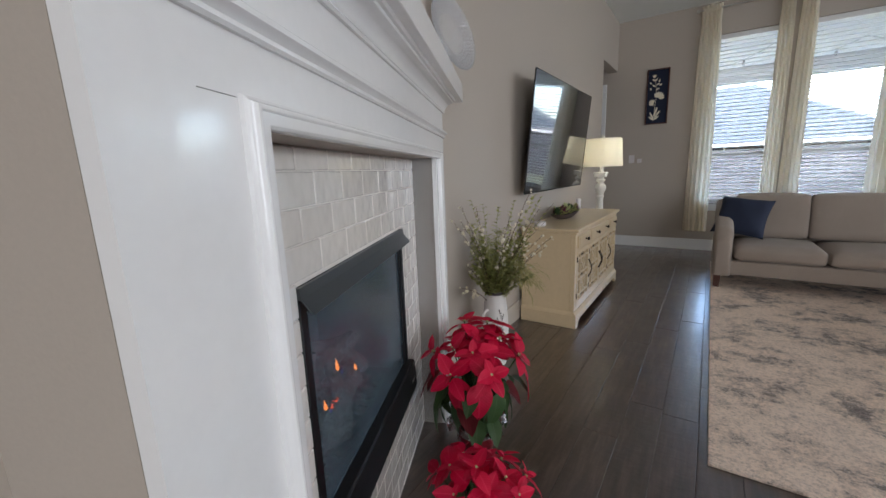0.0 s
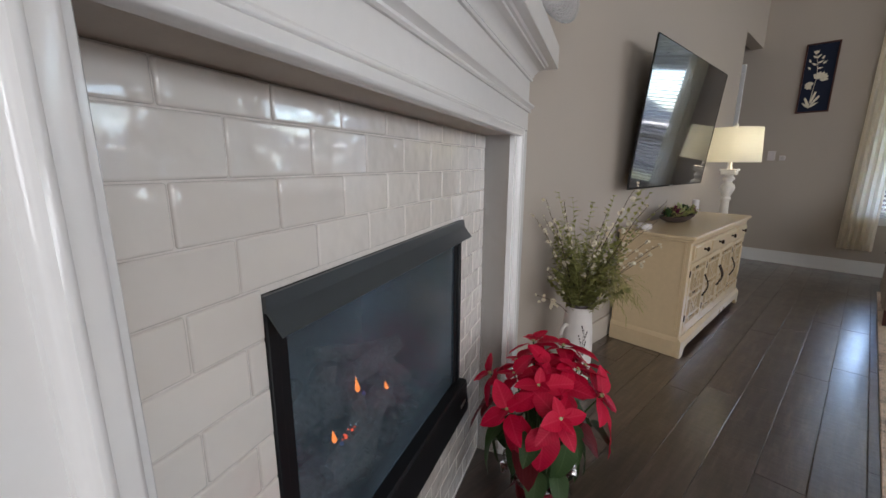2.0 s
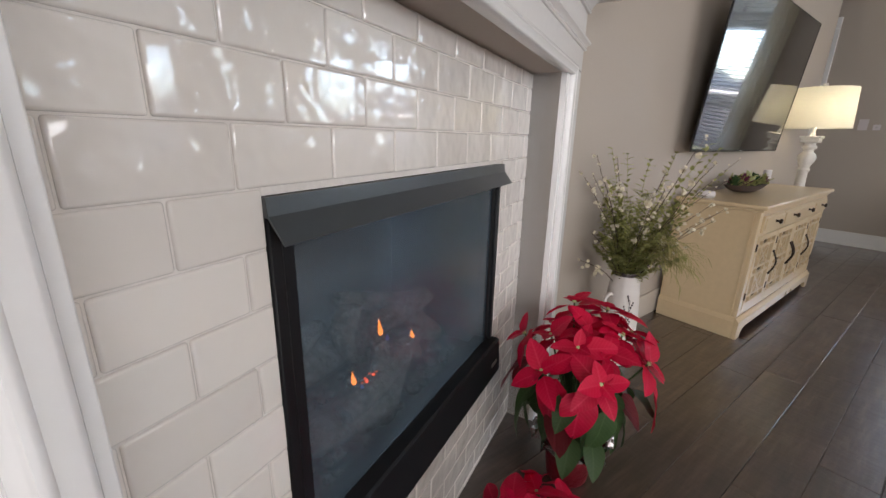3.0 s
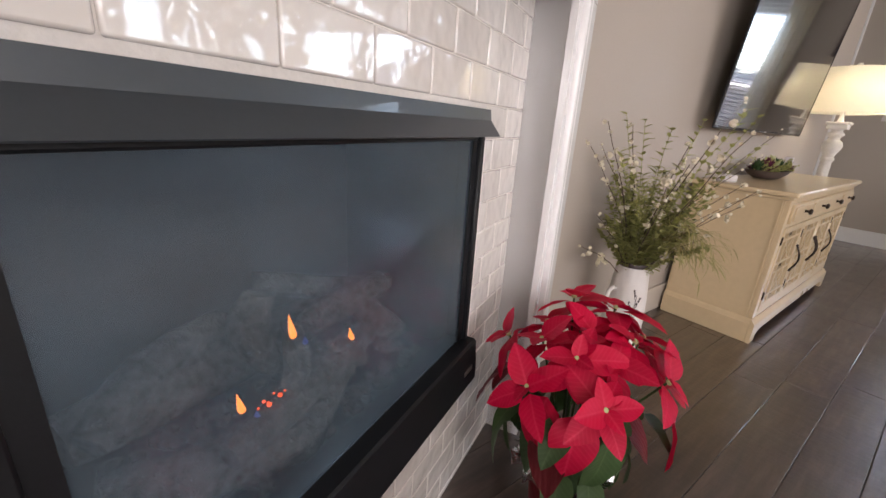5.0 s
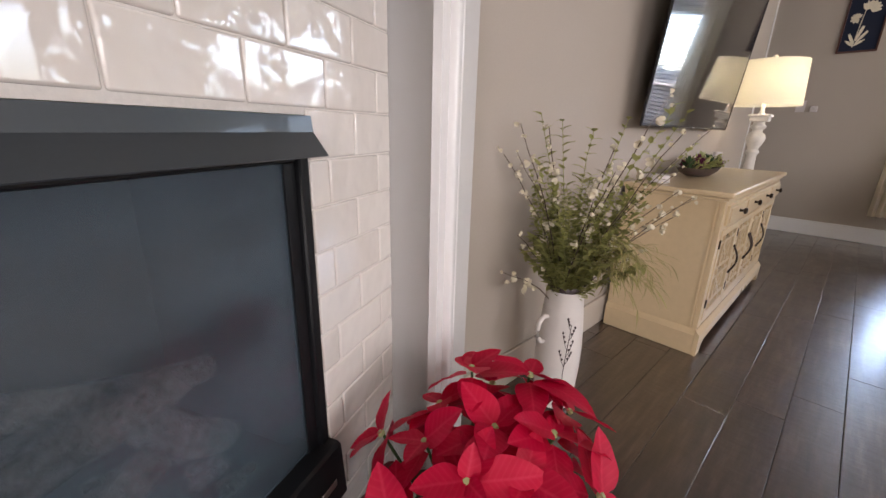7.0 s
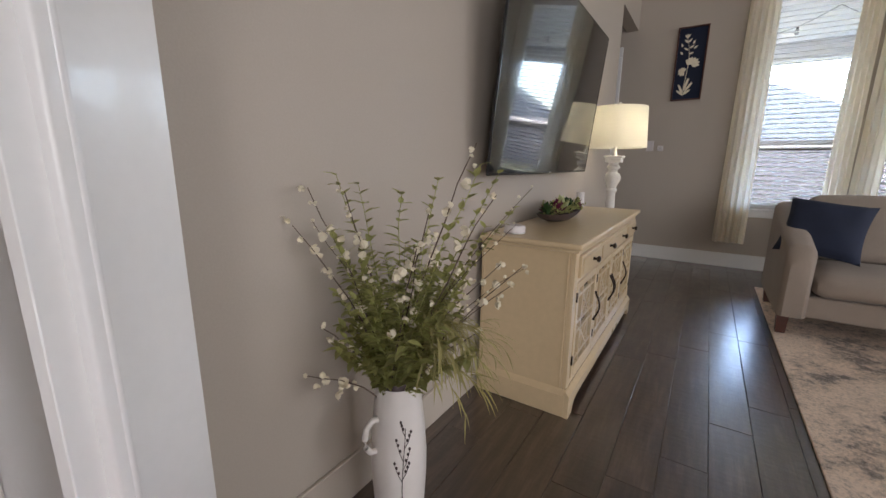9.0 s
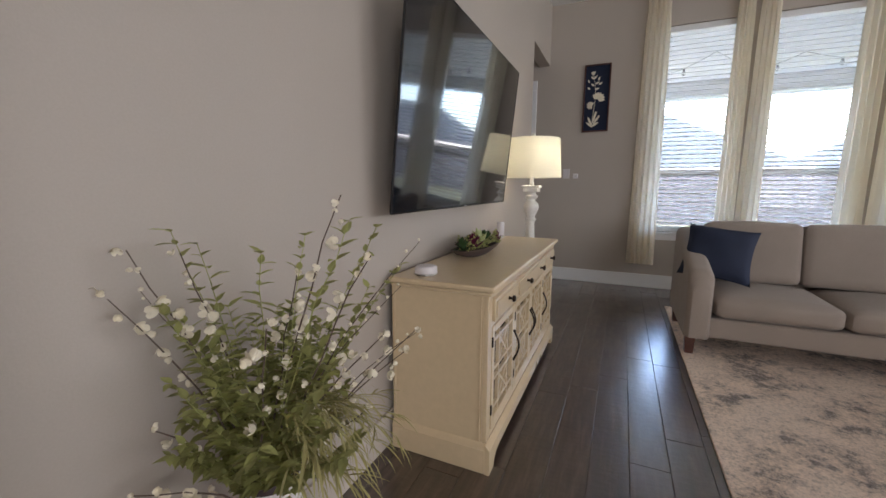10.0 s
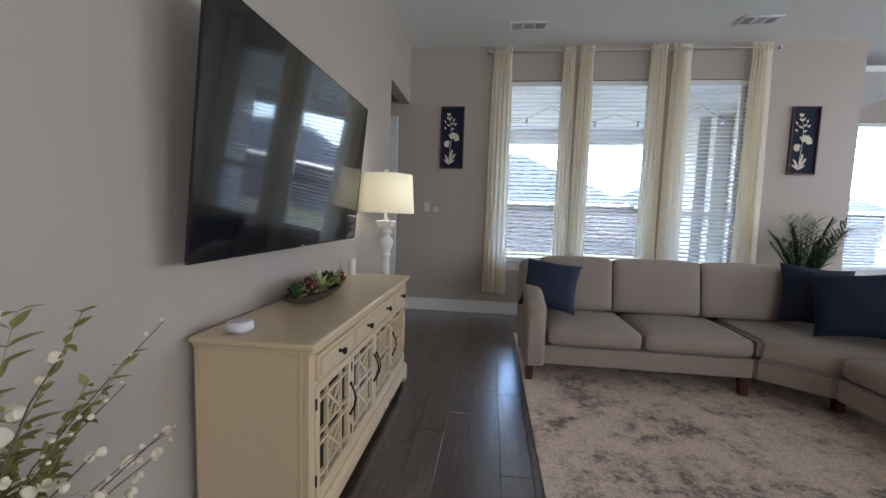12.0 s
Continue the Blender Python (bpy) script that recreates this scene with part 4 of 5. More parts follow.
part("plinth_moulding", extrude([(by0 - 0.0005, 0.1122), (by0 - 0.018, 0.1122), (by0 - 0.010, 0.124), (by0 - 0.004, 0.134), (by0 - 0.0005, 0.136)], "x", bx0, bx1), CREAM, sb)
KNOB = [(0, 0), (0.009, 0.0), (0.006, 0.008), (0.006, 0.014), (0.015, 0.020), (0.016, 0.026), (0.010, 0.032), (0, 0.033)]
ya = by0 + 0.05
for d0, d1, knobs in ((ya + 0.004, ya + seg - 0.004, 1), (ya + seg + 0.004, ya + 3 * seg - 0.004, 2), (ya + 3 * seg + 0.004, ya + 4 * seg - 0.004, 1)):
    dr = part("drawer", boxes((FR - 0.01, bx1 + 0.012, d0, d1, 0.660, SZ - 0.064, 0.003, 1), (bx1 + 0.0121, bx1 + 0.019, d0 + 0.014, d1 - 0.014, 0.674, SZ - 0.078, 0.005, 2)), CREAM, sb)
    for k in range(knobs):
        yk = d0 + (d1 - d0) * ((0.5,) if knobs == 1 else (0.25, 0.75))[k]
        part("knob", lathe(KNOB, 16), BRONZE, dr, "dark bronze knob", at=pose(bx1 + 0.019, yk, 0.717, 0, 90, 0))


def fret_door(d0, d1, hinge_low, handle_low):
    z0, z1 = 0.168, 0.637
    w = 0.034
    x0, x1 = FR + 0.002, bx1 + 0.004
    d = part("door", boxes((x0, x1, d0, d0 + w, z0, z1, 0.003, 1), (x0, x1, d1 - w, d1, z0, z1, 0.003, 1), (x0, x1, d0 + w, d1 - w, z1 - w, z1, 0.003, 1), (x0, x1, d0 + w, d1 - w, z0, z0 + w + 0.01, 0.003, 1)), CREAM, sb)
    a0, a1, c0, c1 = d0 + w, d1 - w, z0 + w + 0.01, z1 - w
    q = 0.0065
    xb, xf = x0 + 0.005, x1 - 0.003
    step = [0]
    def bar(p, r, k=q):
        bm = bmesh.new()
        step[0] += 1
        p, r = Vector((0, *p)), Vector((0, *r))
        dd = (r - p)
        mid, ln = (p + r) / 2, dd.length
        ang = math.atan2(dd.z, dd.y)
        bmesh.ops.create_cube(bm, size=1, matrix=Matrix.Translation(((xb + xf) / 2, mid.y, mid.z)) @ Matrix.Rotation(ang, 4, "X") @ Matrix.Diagonal((xf - xb - 0.0005 * step[0], ln, 2 * k, 1)))
        part("fret_bar", bm, CREAM, d, smooth=False)
    W, H = a1 - a0, c1 - c0
    v0, v1 = a0 + 0.26 * W, a0 + 0.74 * W
    for yv in (v0, v1):
        bar((yv, c0), (yv, c1))
    for k in (0.10, 0.44, 0.56, 0.90):
        bar((a0, c0 + k * H), (a1, c0 + k * H))
    for za, zb in ((0.10, 0.44), (0.56, 0.90)):
        bar((v0, c0 + za * H), (v1, c0 + zb * H), q * 0.9)
        bar((v0, c0 + zb * H), (v1, c0 + za * H), q * 0.9)
        bar((v0, c0 + (za + zb) / 2 * H), (a0 + 0.5 * W, c0 + zb * H), q * 0.8)
        bar((v1, c0 + (za + zb) / 2 * H), (a0 + 0.5 * W, c0 + za * H), q * 0.8)
    g = part("glass", pane_sheet(x0 + 0.0005, x0 + 0.0035, a0 - 0.003, a1 + 0.003, c0 - 0.003, c1 + 0.003, (-1, 0, 0)), DOORGLASS, d, smooth=False)
    yh = d0 + 0.016 if handle_low else d1 - 0.016
    zc = (z0 + z1) / 2 + 0.02
    pts = []
    for k in range(13):
        s = k / 12
        pts.append((x1 + 0.003 + 0.026 * math.sin(math.pi * s), yh, zc + 0.075 - 0.15 * s))
    hb = tube(bmesh.new(), pts, 0.005, n=8)
    for s in (0.075, -0.075):
        bmesh.ops.create_uvsphere(hb, u_segments=8, v_segments=6, radius=0.008, matrix=Matrix.Translation((x1 + 0.004, yh, zc + s)))
    part("handle", hb, BRONZE, d, "curved dark bronze pull handle")
    yg = d0 - 0.001 if hinge_low else d1 + 0.001
    for zh in (z0 + 0.07, z1 - 0.09):
        part("hinge", boxes((x1 - 0.004, x1 + 0.003, yg - 0.005, yg + 0.005, zh, zh + 0.045, 0.0015, 1)), BRONZE, d, "dark bronze hinge")


for k in range(4):
    fret_door(ya + k * seg + 0.003, ya + (k + 1) * seg - 0.003, k in (0, 1), k in (2, 3))

# ---- on the sideboard ----
puck = thing("smart_speaker", "small round white smart speaker on the sideboard", "speaker", pose(-0.52, 3.315, SZ + 0.0005))
part("body", lathe([(0, 0), (0.044, 0.0), (0.050, 0.006), (0.0515, 0.02), (0.0495, 0.034), (0.044, 0.041), (0.03, 0.043), (0, 0.0435)], 40), PLASTIC, puck)
part("base_ring", lathe([(0.0505, 0.004), (0.0522, 0.006), (0.0522, 0.008), (0.0505, 0.010)], 40), CHROME, puck)
cyl = thing("wireless_router", "slim white cylinder router standing on the sideboard", "router", pose(-0.595, 4.775, SZ + 0.0005))
part("body", lathe([(0, 0), (0.029, 0.0), (0.030, 0.004), (0.030, 0.116), (0.028, 0.120), (0, 0.1205)], 32), PLASTIC, cyl)
part("light_strip", boxes((0.0295, 0.0306, -0.002, 0.002, 0.02, 0.03)), CHROME, cyl, smooth=False)


def petal(length, width, cup=0.3, fold=0.15, n=6, full=0.85):
    """A pointed leaf along +y from the origin, folded on its midrib and curling down."""
    bm = bmesh.new()
    rows = []
    for j in range(n + 1):
        q = j / n
        w = width / 2 * (math.sin(math.pi * q ** 0.75) ** full * (1 - 0.3 * q ** 3) if 0 < q < 1 else 0.0)
        y, z = length * q, -cup * length * q * q
        if w < 1e-5:
            rows.append([bm.verts.new((0, y, z))])
        else:
            rows.append([bm.verts.new((s * w, y, z + abs(s) * w * fold + 0.018 * width * math.sin(q * 14 + s * 3))) for s in (-1, -0.5, 0, 0.5, 1)])
    for a, b in zip(rows, rows[1:]):
        if len(a) == 1:
            for k in range(4):
                bm.faces.new((a[0], b[k + 1], b[k]))
        elif len(b) == 1:
            for k in range(4):
                bm.faces.new((a[k], a[k + 1], b[0]))
        else:
            for k in range(4):
                bm.faces.new((a[k], a[k + 1], b[k + 1], b[k]))
    return bm


def join_into(bm, me, m):
    tmp = bmesh.new()
    tmp.from_mesh(me)
    tmp.transform(m)
    tmp_me = bpy.data.meshes.new("tmp")
    tmp.to_mesh(tmp_me)
    tmp.free()
    bm.from_mesh(tmp_me)
    bpy.data.meshes.remove(tmp_me)


bowl = thing("succulent_bowl", "long dark wooden dough bowl of artificial succulents", "bowl", pose(-0.50, 3.97, SZ + 0.0005) @ Matrix.Scale(1.2, 4))
bm = bmesh.new()
NB = 20
for r_in, flip in ((1.0, False), (0.9, True)):
    rings = []
    for rr, z in ((0.0, 0.0), (0.55, 0.0), (0.85, 0.02), (1.0, 0.042)):
        zz = z if not flip else z + (0.006 if z < 0.04 else 0)
        rings.append([bm.verts.new((0.075 * rr * r_in * math.cos(a), 0.30 * rr * (0.97 if flip else 1) * math.sin(a), zz + 0.012 * rr * abs(math.sin(a)) ** 3)) for a in [2 * math.pi * k / NB for k in range(NB)]] if rr else [bm.verts.new((0, 0, zz))])
    for a, b in zip(rings, rings[1:]):
        for k in range(NB):
            q = list(dict.fromkeys((a[k % len(a)], a[(k + 1) % len(a)], b[(k + 1) % len(b)], b[k % len(b)])))
            bm.faces.new(q)
    if flip:
        for k in range(NB):
            bm.faces.new((outer[k], outer[(k + 1) % NB], rings[-1][(k + 1) % NB], rings[-1][k]))
    outer = rings[-1]
part("dish", bm, DRIFT, bowl)
rnd = random.Random(4)


def rosette(size, count):
    bm = bmesh.new()
    me = mesh_of("p", petal(size, size * 0.5, -0.35, 0.5, 4), GREEN)
    for k in range(count):
        join_into(bm, me, pose(0, 0, 0.004 * k / 3, 15 + 55 * k / count, 0, 137.5 * k))
    bpy.data.meshes.remove(me)
    return bm


for yy, xx, size, count, mt in ((-0.20, 0.0, 0.055, 14, GREEN), (-0.09, 0.015, 0.060, 16, PINKISH), (-0.13, -0.03, 0.045, 12, PINKISH), (0.02, 0.0, 0.075, 12, PALEGREEN), (0.10, 0.02, 0.055, 14, GREEN), (0.17, -0.01, 0.06, 14, GREEN), (0.22, 0.02, 0.045, 12, PINKISH), (-0.02, -0.04, 0.05, 12, GREEN), (0.06, -0.04, 0.05, 10, PALEGREEN)):
    part("succulent", rosette(size, count), mt, bowl, at=pose(xx, yy, 0.035, rnd.uniform(-20, 20), rnd.uniform(-5, 30), rnd.uniform(0, 360)))
bm = bmesh.new()
for k in range(46):
    y_, s = rnd.uniform(-0.25, 0.25), rnd.choice((-1, 1))
    base = Vector((0.02 * s, y_, 0.035))
    tip = base + Vector((rnd.uniform(-0.02, 0.085), rnd.uniform(-0.05, 0.05), rnd.uniform(-0.015, 0.075)))
    tube(bm, [base, (base + tip) / 2 + Vector((0, 0, 0.02)), tip], 0.0016, 0.0008, 4)
    for j in range(5):
        p = base.lerp(tip, 0.3 + 0.15 * j)
        bmesh.ops.create_icosphere(bm, subdivisions=1, radius=rnd.uniform(0.003, 0.006), matrix=Matrix.Translation(p + Vector((rnd.uniform(-.008, .008), rnd.uniform(-.008, .008), 0.008))))
tagged(part("trailing_sprig", bm, SAGE, bowl), kind="stuff")

# ---- lamp ----
fl = thing("floor_lamp", "white turned-wood lamp with a lit cream drum shade", "lamp", pose(-0.45, 5.20, 0))
part("column", lathe([(0, 0), (0.16, 0.0), (0.165, 0.02), (0.15, 0.04), (0.10, 0.05), (0.07, 0.07), (0.05, 0.12), (0.045, 0.3), (0.055, 0.5), (0.06, 0.62), (0.066, 0.70), (0.050, 0.72), (0.040, 0.78), (0.034, 0.92), (0.042, 0.935), (0.046, 0.945), (0.042, 0.955), (0.036, 0.965), (0.040, 0.985), (0.058, 1.02), (0.066, 1.05), (0.058, 1.08), (0.036, 1.10), (0.034, 1.115), (0.052, 1.135), (0.054, 1.145), (0.040, 1.158), (0.036, 1.17), (0.040, 1.178), (0, 1.179)], 32), CHALK, fl)
part("capital", boxes((-0.062, 0.062, -0.062, 0.062, 1.18, 1.215, 0.006, 2), (-0.072, 0.072, -0.072, 0.072, 1.2152, 1.235, 0.006, 2)), CHALK, fl)
part("neck", lathe([(0.02, 1.235), (0.022, 1.24), (0.014, 1.27), (0.012, 1.40), (0, 1.401)], 16), CHALK, fl)
bm = lathe([(0.238, 1.300), (0.218, 1.622), (0.216, 1.622), (0.236, 1.300), (0.238, 1.300)], 48)
sh = part("shade", bm, SHADE, fl, "lit cream cloth drum shade")
part("harp", tube(bmesh.new(), [(0.0, 0.05 * math.sin(a), 1.40 + 0.12 - 0.12 * math.cos(a)) for a in [math.pi * k / 12 for k in range(13)]] , 0.002, n=5), CHROME, fl)
part("spider", boxes((-0.218, 0.218, -0.0015, 0.0015, 1.635 - 0.018, 1.638 - 0.018), (-0.0015, 0.0015, -0.218, -0.002, 1.6171, 1.62), (-0.0015, 0.0015, 0.002, 0.218, 1.6171, 1.62)), CHROME, fl, smooth=False)
part("finial", lathe([(0, 1.62), (0.012, 1.62), (0.010, 1.628), (0.017, 1.640), (0.018, 1.655), (0.014, 1.664), (0, 1.666)], 14), CHALK, fl)
part("bulb", lathe([(0, 1.415), (0.012, 1.415), (0.014, 1.44), (0.030, 1.47), (0.031, 1.49), (0.02, 1.515), (0, 1.52)], 16), BULB, fl)
lamp("lamp_light", "POINT", (-0.45 + 0.045, 5.20 - 0.02, 1.47), LAMP, (1, 0.93, 0.76), 0.03)

# ---- rug ----
rug = solid("area_rug", boxes((0.742, 3.85, 1.975, 6.3, 0.0005, 0.013, 0.005, 2)), RUG, "mottled brown and beige low-pile area rug on the floor", "rug", kind="")


# ---- sofa ----
def sofa():
    s = thing("sectional_sofa", "taupe upholstered curved sectional sofa on tapered wooden legs", "sofa", pose(0, 0, 0))
    LEGT = 0.155
    part("base", boxes((0.745, 2.42, 5.00, 5.86, LEGT, 0.305, 0.02, 3)), SOFA, s)
    # the sloping arm: a rounded section swept back along y, its top rising to the back rest
    bm = bmesh.new()
    rows = []
    for k in range(25):
        q = k / 24
        y = 4.952 + 0.968 * q ** 1.5
        top = 0.655 + 0.19 * max(0.0, (y - 5.06) / 0.75) ** 0.95 - 0.11 * max(0.0, 1 - (y - 4.952) / 0.10) ** 2.2
        half = 0.080 - 0.028 * max(0.0, 1 - (y - 4.952) / 0.06) ** 2
        r = min(half, 0.06)
        flare = 0.018 * math.sin(math.pi * min(1.0, (y - 4.952) / 0.5))
        pts = [(0.82 - half, LEGT)]
        pts += [(0.82 - half + r - r * math.cos(a) - flare * math.sin(a), top - r + r * math.sin(a)) for a in [math.pi / 2 * i / 5 for i in range(6)]]
        pts += [(0.82 + half - r + r * math.sin(a), top - r + r * math.cos(a)) for a in [math.pi / 2 * i / 5 for i in range(6)]]
        pts += [(0.82 + half, LEGT)]
        rows.append([bm.verts.new((x, y, z)) for x, z in pts])
    for a, b in zip(rows, rows[1:]):
        for k in range(len(a)):
            bm.faces.new((a[k], a[(k + 1) % len(a)], b[(k + 1) % len(a)], b[k]))
    bm.faces.new(rows[0])
    bm.faces.new(rows[-1])
    part("arm", bm, SOFA, s)
    part("back_frame", boxes((0.906, 2.45, 5.72, 5.93, 0.306, 0.82, 0.04, 4)), SOFA, s)
    for x0, x1 in ((0.912, 1.625), (1.63, 2.41)):
        part("seat_cushion", soft_box(x1 - x0, 0.72, 0.150, 0.055, 12, 0.035), SOFA, s, at=pose((x0 + x1) / 2, 5.335, 0.307))
    for x0, x1 in ((0.912, 1.545), (1.55, 2.285), (2.29, 3.02)):
        part("back_cushion", soft_box(x1 - x0, 0.19, 0.47, 0.042, 12, 0.018), SOFA, s, at=pose((x0 + x1) / 2, 5.60, 0.475, -10, 0, 0))
    # the wedge that turns the corner
    wedge = [(2.425, 5.00), (2.755, 4.745), (3.62, 4.76), (3.62, 5.72), (3.30, 5.93), (2.455, 5.93)]
    def prism(pts, z0, z1, bev):
        b = extrude(pts, "z", z0, z1)
        bmesh.ops.bevel(b, geom=list(b.edges), offset=bev, segments=3, affect="EDGES")
        return b
    part("base", prism(wedge, LEGT, 0.305, 0.015), SOFA, s)
    part("seat_cushion", prism([(2.428, 4.985), (2.745, 4.742), (3.42, 4.745), (3.42, 5.45), (3.20, 5.68), (2.43, 5.70)], 0.307, 0.466, 0.026), SOFA, s)
    part("back_frame", boxes((2.46, 3.35, 5.74, 5.95, 0.306, 0.82, 0.04, 4)), SOFA, s)
    # the far run, coming back towards the room
    run = pose(2.752, 4.735, 0, 0, 0, 3)
    part("base", boxes((0.0, 0.78, -1.75, -0.005, LEGT, 0.305, 0.02, 3)), SOFA, s, at=run)
    part("seat_cushion", soft_box(0.74, 0.86, 0.150, 0.055, 12, 0.035), SOFA, s, at=run @ pose(0.36, -0.44, 0.307))
    part("seat_cushion", soft_box(0.74, 0.86, 0.150, 0.055, 12, 0.035), SOFA, s, at=run @ pose(0.36, -1.31, 0.307))
    part("back_frame", boxes((0.70, 0.90, -1.75, 0.95, 0.306, 0.82, 0.04, 4)), SOFA, s, at=run)
    leg = mesh_of("leg", extrude([(-0.026, 0.0), (0.026, 0.0), (0.036, LEGT), (-0.036, LEGT)], "y", -0.028, 0.028), WALNUT)
    for x, y in ((0.79, 5.05), (2.38, 5.05), (0.79, 5.82), (2.38, 5.82), (2.90, 4.88), (3.35, 5.75)):
        part("leg", leg, WALNUT, s, "tapered reddish wood leg", at=pose(x, y, 0.0135))
    for x, y in ((0.05, -1.7), (0.75, -1.7)):
        part("leg", leg, WALNUT, s, "tapered reddish wood leg", at=run @ pose(x, y, 0.0135))


sofa()


def throw_pillow(label, size, thick, m, mt, seed):
    p = thing("throw_pillow", label, "pillow", m, group="sofa pillows")
    part("cover", pillow(size, thick, seed), mt, p)


throw_pillow("slate blue throw pillow leaning in the sofa corner", 0.47, 0.16, pose(0.972, 5.38, 0.722, 54, 6, -12), NAVYLIGHT, 1)
throw_pillow("dark navy throw pillow leaning on the sofa back", 0.50, 0.17, pose(3.09, 5.42, 0.735, 72, 4, -14), NAVY, 2)
throw_pillow("dark navy velvet throw pillow lying against another pillow", 0.52, 0.18, pose(3.13, 5.10, 0.735, 62, -6, -30), NAVY, 3)


# ---- wall art ----
def wall_art(x0, seed):
    w, h = 0.30, 0.79
    a = thing("wall_art", "framed navy panel with a raised cream flower", "wall art", pose(x0, FARY - 0.001, 1.905), group="flower panels")
    fw, d = 0.014, 0.032
    part("frame", boxes((0, fw, -d, 0, 0, h, 0.002, 1), (w - fw, w, -d, 0, 0, h, 0.002, 1), (fw, w - fw, -d, 0, 0, fw, 0.002, 1), (fw, w - fw, -d, 0, h - fw, h, 0.002, 1)), WALNUT, a)
    part("panel", boxes((fw, w - fw, -0.012, -0.001, fw, h - fw)), NAVY, a, smooth=False)
    bm = bmesh.new()
    stem = [(0.11, -0.018, 0.05), (0.125, -0.02, 0.25), (0.14, -0.02, 0.42), (0.125, -0.02, 0.56), (0.10, -0.018, 0.68)]
    tube(bm, stem, 0.004, 0.002, 6)
    def put(x, z, length, width, ang, cup=0.1):
        me = mesh_of("l", petal(length, width, cup, 0.2, 5), BLOSSOM)
        join_into(bm, me, pose(x, -0.02, z, 0, -ang, 0) @ pose(0, 0, 0, 90, 0, 0))
        bpy.data.meshes.remove(me)
    for ang in (-60, -35, -10, 15, 40, 62, 85):
        put(0.165, 0.385, 0.085, 0.055, ang - 40)
    for ang in (-50, -20, 10, 40, 70, 120, 160, 200):
        put(0.085, 0.315, 0.05, 0.035, ang)
    for x, z, l, ang in ((0.12, 0.08, 0.20, -34), (0.115, 0.07, 0.16, 26), (0.12, 0.10, 0.23, -14), (0.11, 0.06, 0.11, -55), (0.115, 0.06, 0.10, 50)):
        put(x, z, l, 0.026, ang)
    for x, z, l, ang in ((0.10, 0.66, 0.06, 5), (0.11, 0.62, 0.06, -40), (0.11, 0.62, 0.055, 45), (0.125, 0.56, 0.06, -60), (0.12, 0.54, 0.06, 55), (0.13, 0.50, 0.05, -75), (0.10, 0.67, 0.05, -25), (0.10, 0.67, 0.05, 35), (0.16, 0.60, 0.05, -20), (0.17, 0.55, 0.05, -50), (0.06, 0.58, 0.045, 20), (0.07, 0.50, 0.045, 40)):
        put(x, z, l, 0.022, ang)
    part("flower", bm, BLOSSOM, a, "raised cream flower with buds and leaves")


wall_art(-0.255, 1)
wall_art(3.915, 2)

# ---- switches and vents ----
sw = thing("light_switch", "white wall plate with two rocker switches", "switch", pose(-0.415, FARY - 0.001, 1.335))
part("plate", boxes((-0.04, 0.04, -0.007, 0, 0, 0.12, 0.003, 2)), PLASTIC, sw)
for dx in (-0.018, 0.018):
    part("rocker", boxes((dx - 0.011, dx + 0.011, -0.010, -0.0071, 0.03, 0.09, 0.002, 1)), PLASTIC, sw)
th = thing("thermostat", "small white square sensor on the wall", "sensor", pose(-0.30, FARY - 0.001, 1.335))
part("case", boxes((-0.03, 0.03, -0.025, 0, 0, 0.06, 0.006, 2)), PLASTIC, th)
part("button", boxes((-0.01, 0.01, -0.027, -0.0252, 0.02, 0.04, 0.0008, 1)), CHROME, th)


def ceiling_vent(x0, x1, y0, y1):
    v = thing("ceiling_vent", "white louvred supply vent set in the ceiling", "vent", pose(0, 0, CEILZ - 0.001), group="ceiling vents")
    f = 0.03
    part("frame", boxes((x0, x1, y0, y0 + f, -0.014, 0, 0.004, 1), (x0, x1, y1 - f, y1, -0.014, 0, 0.004, 1), (x0, x0 + f, y0 + f, y1 - f, -0.014, 0, 0.004, 1), (x1 - f, x1, y0 + f, y1 - f, -0.014, 0, 0.004, 1)), TRIM, v)
    part("backing", boxes((x0 + f, x1 - f, y0 + f, y1 - f, -0.003, 0)), BLACK, v, smooth=False)
    for k in (1, 2):
        xx = x0 + f + (x1 - x0 - 2 * f) * k / 3
        part("divider", boxes((xx - 0.01, xx + 0.01, y0 + f, y1 - f, -0.012, -0.003)), TRIM, v, smooth=False)
    me = mesh_of("slat", boxes((x0 + f, x1 - f, -0.008, 0.008, -0.001, 0.001)), TRIM, False)
    ns = 8
    for k in range(ns):
        part("slat", me, TRIM, v, at=pose(0, y0 + f + (y1 - y0 - 2 * f) * (k + 0.5) / ns, -0.009, 40, 0, 0))


ceiling_vent(0.56, 0.98, 6.50, 6.70)
ceiling_vent(2.95, 3.33, 6.50, 6.70)


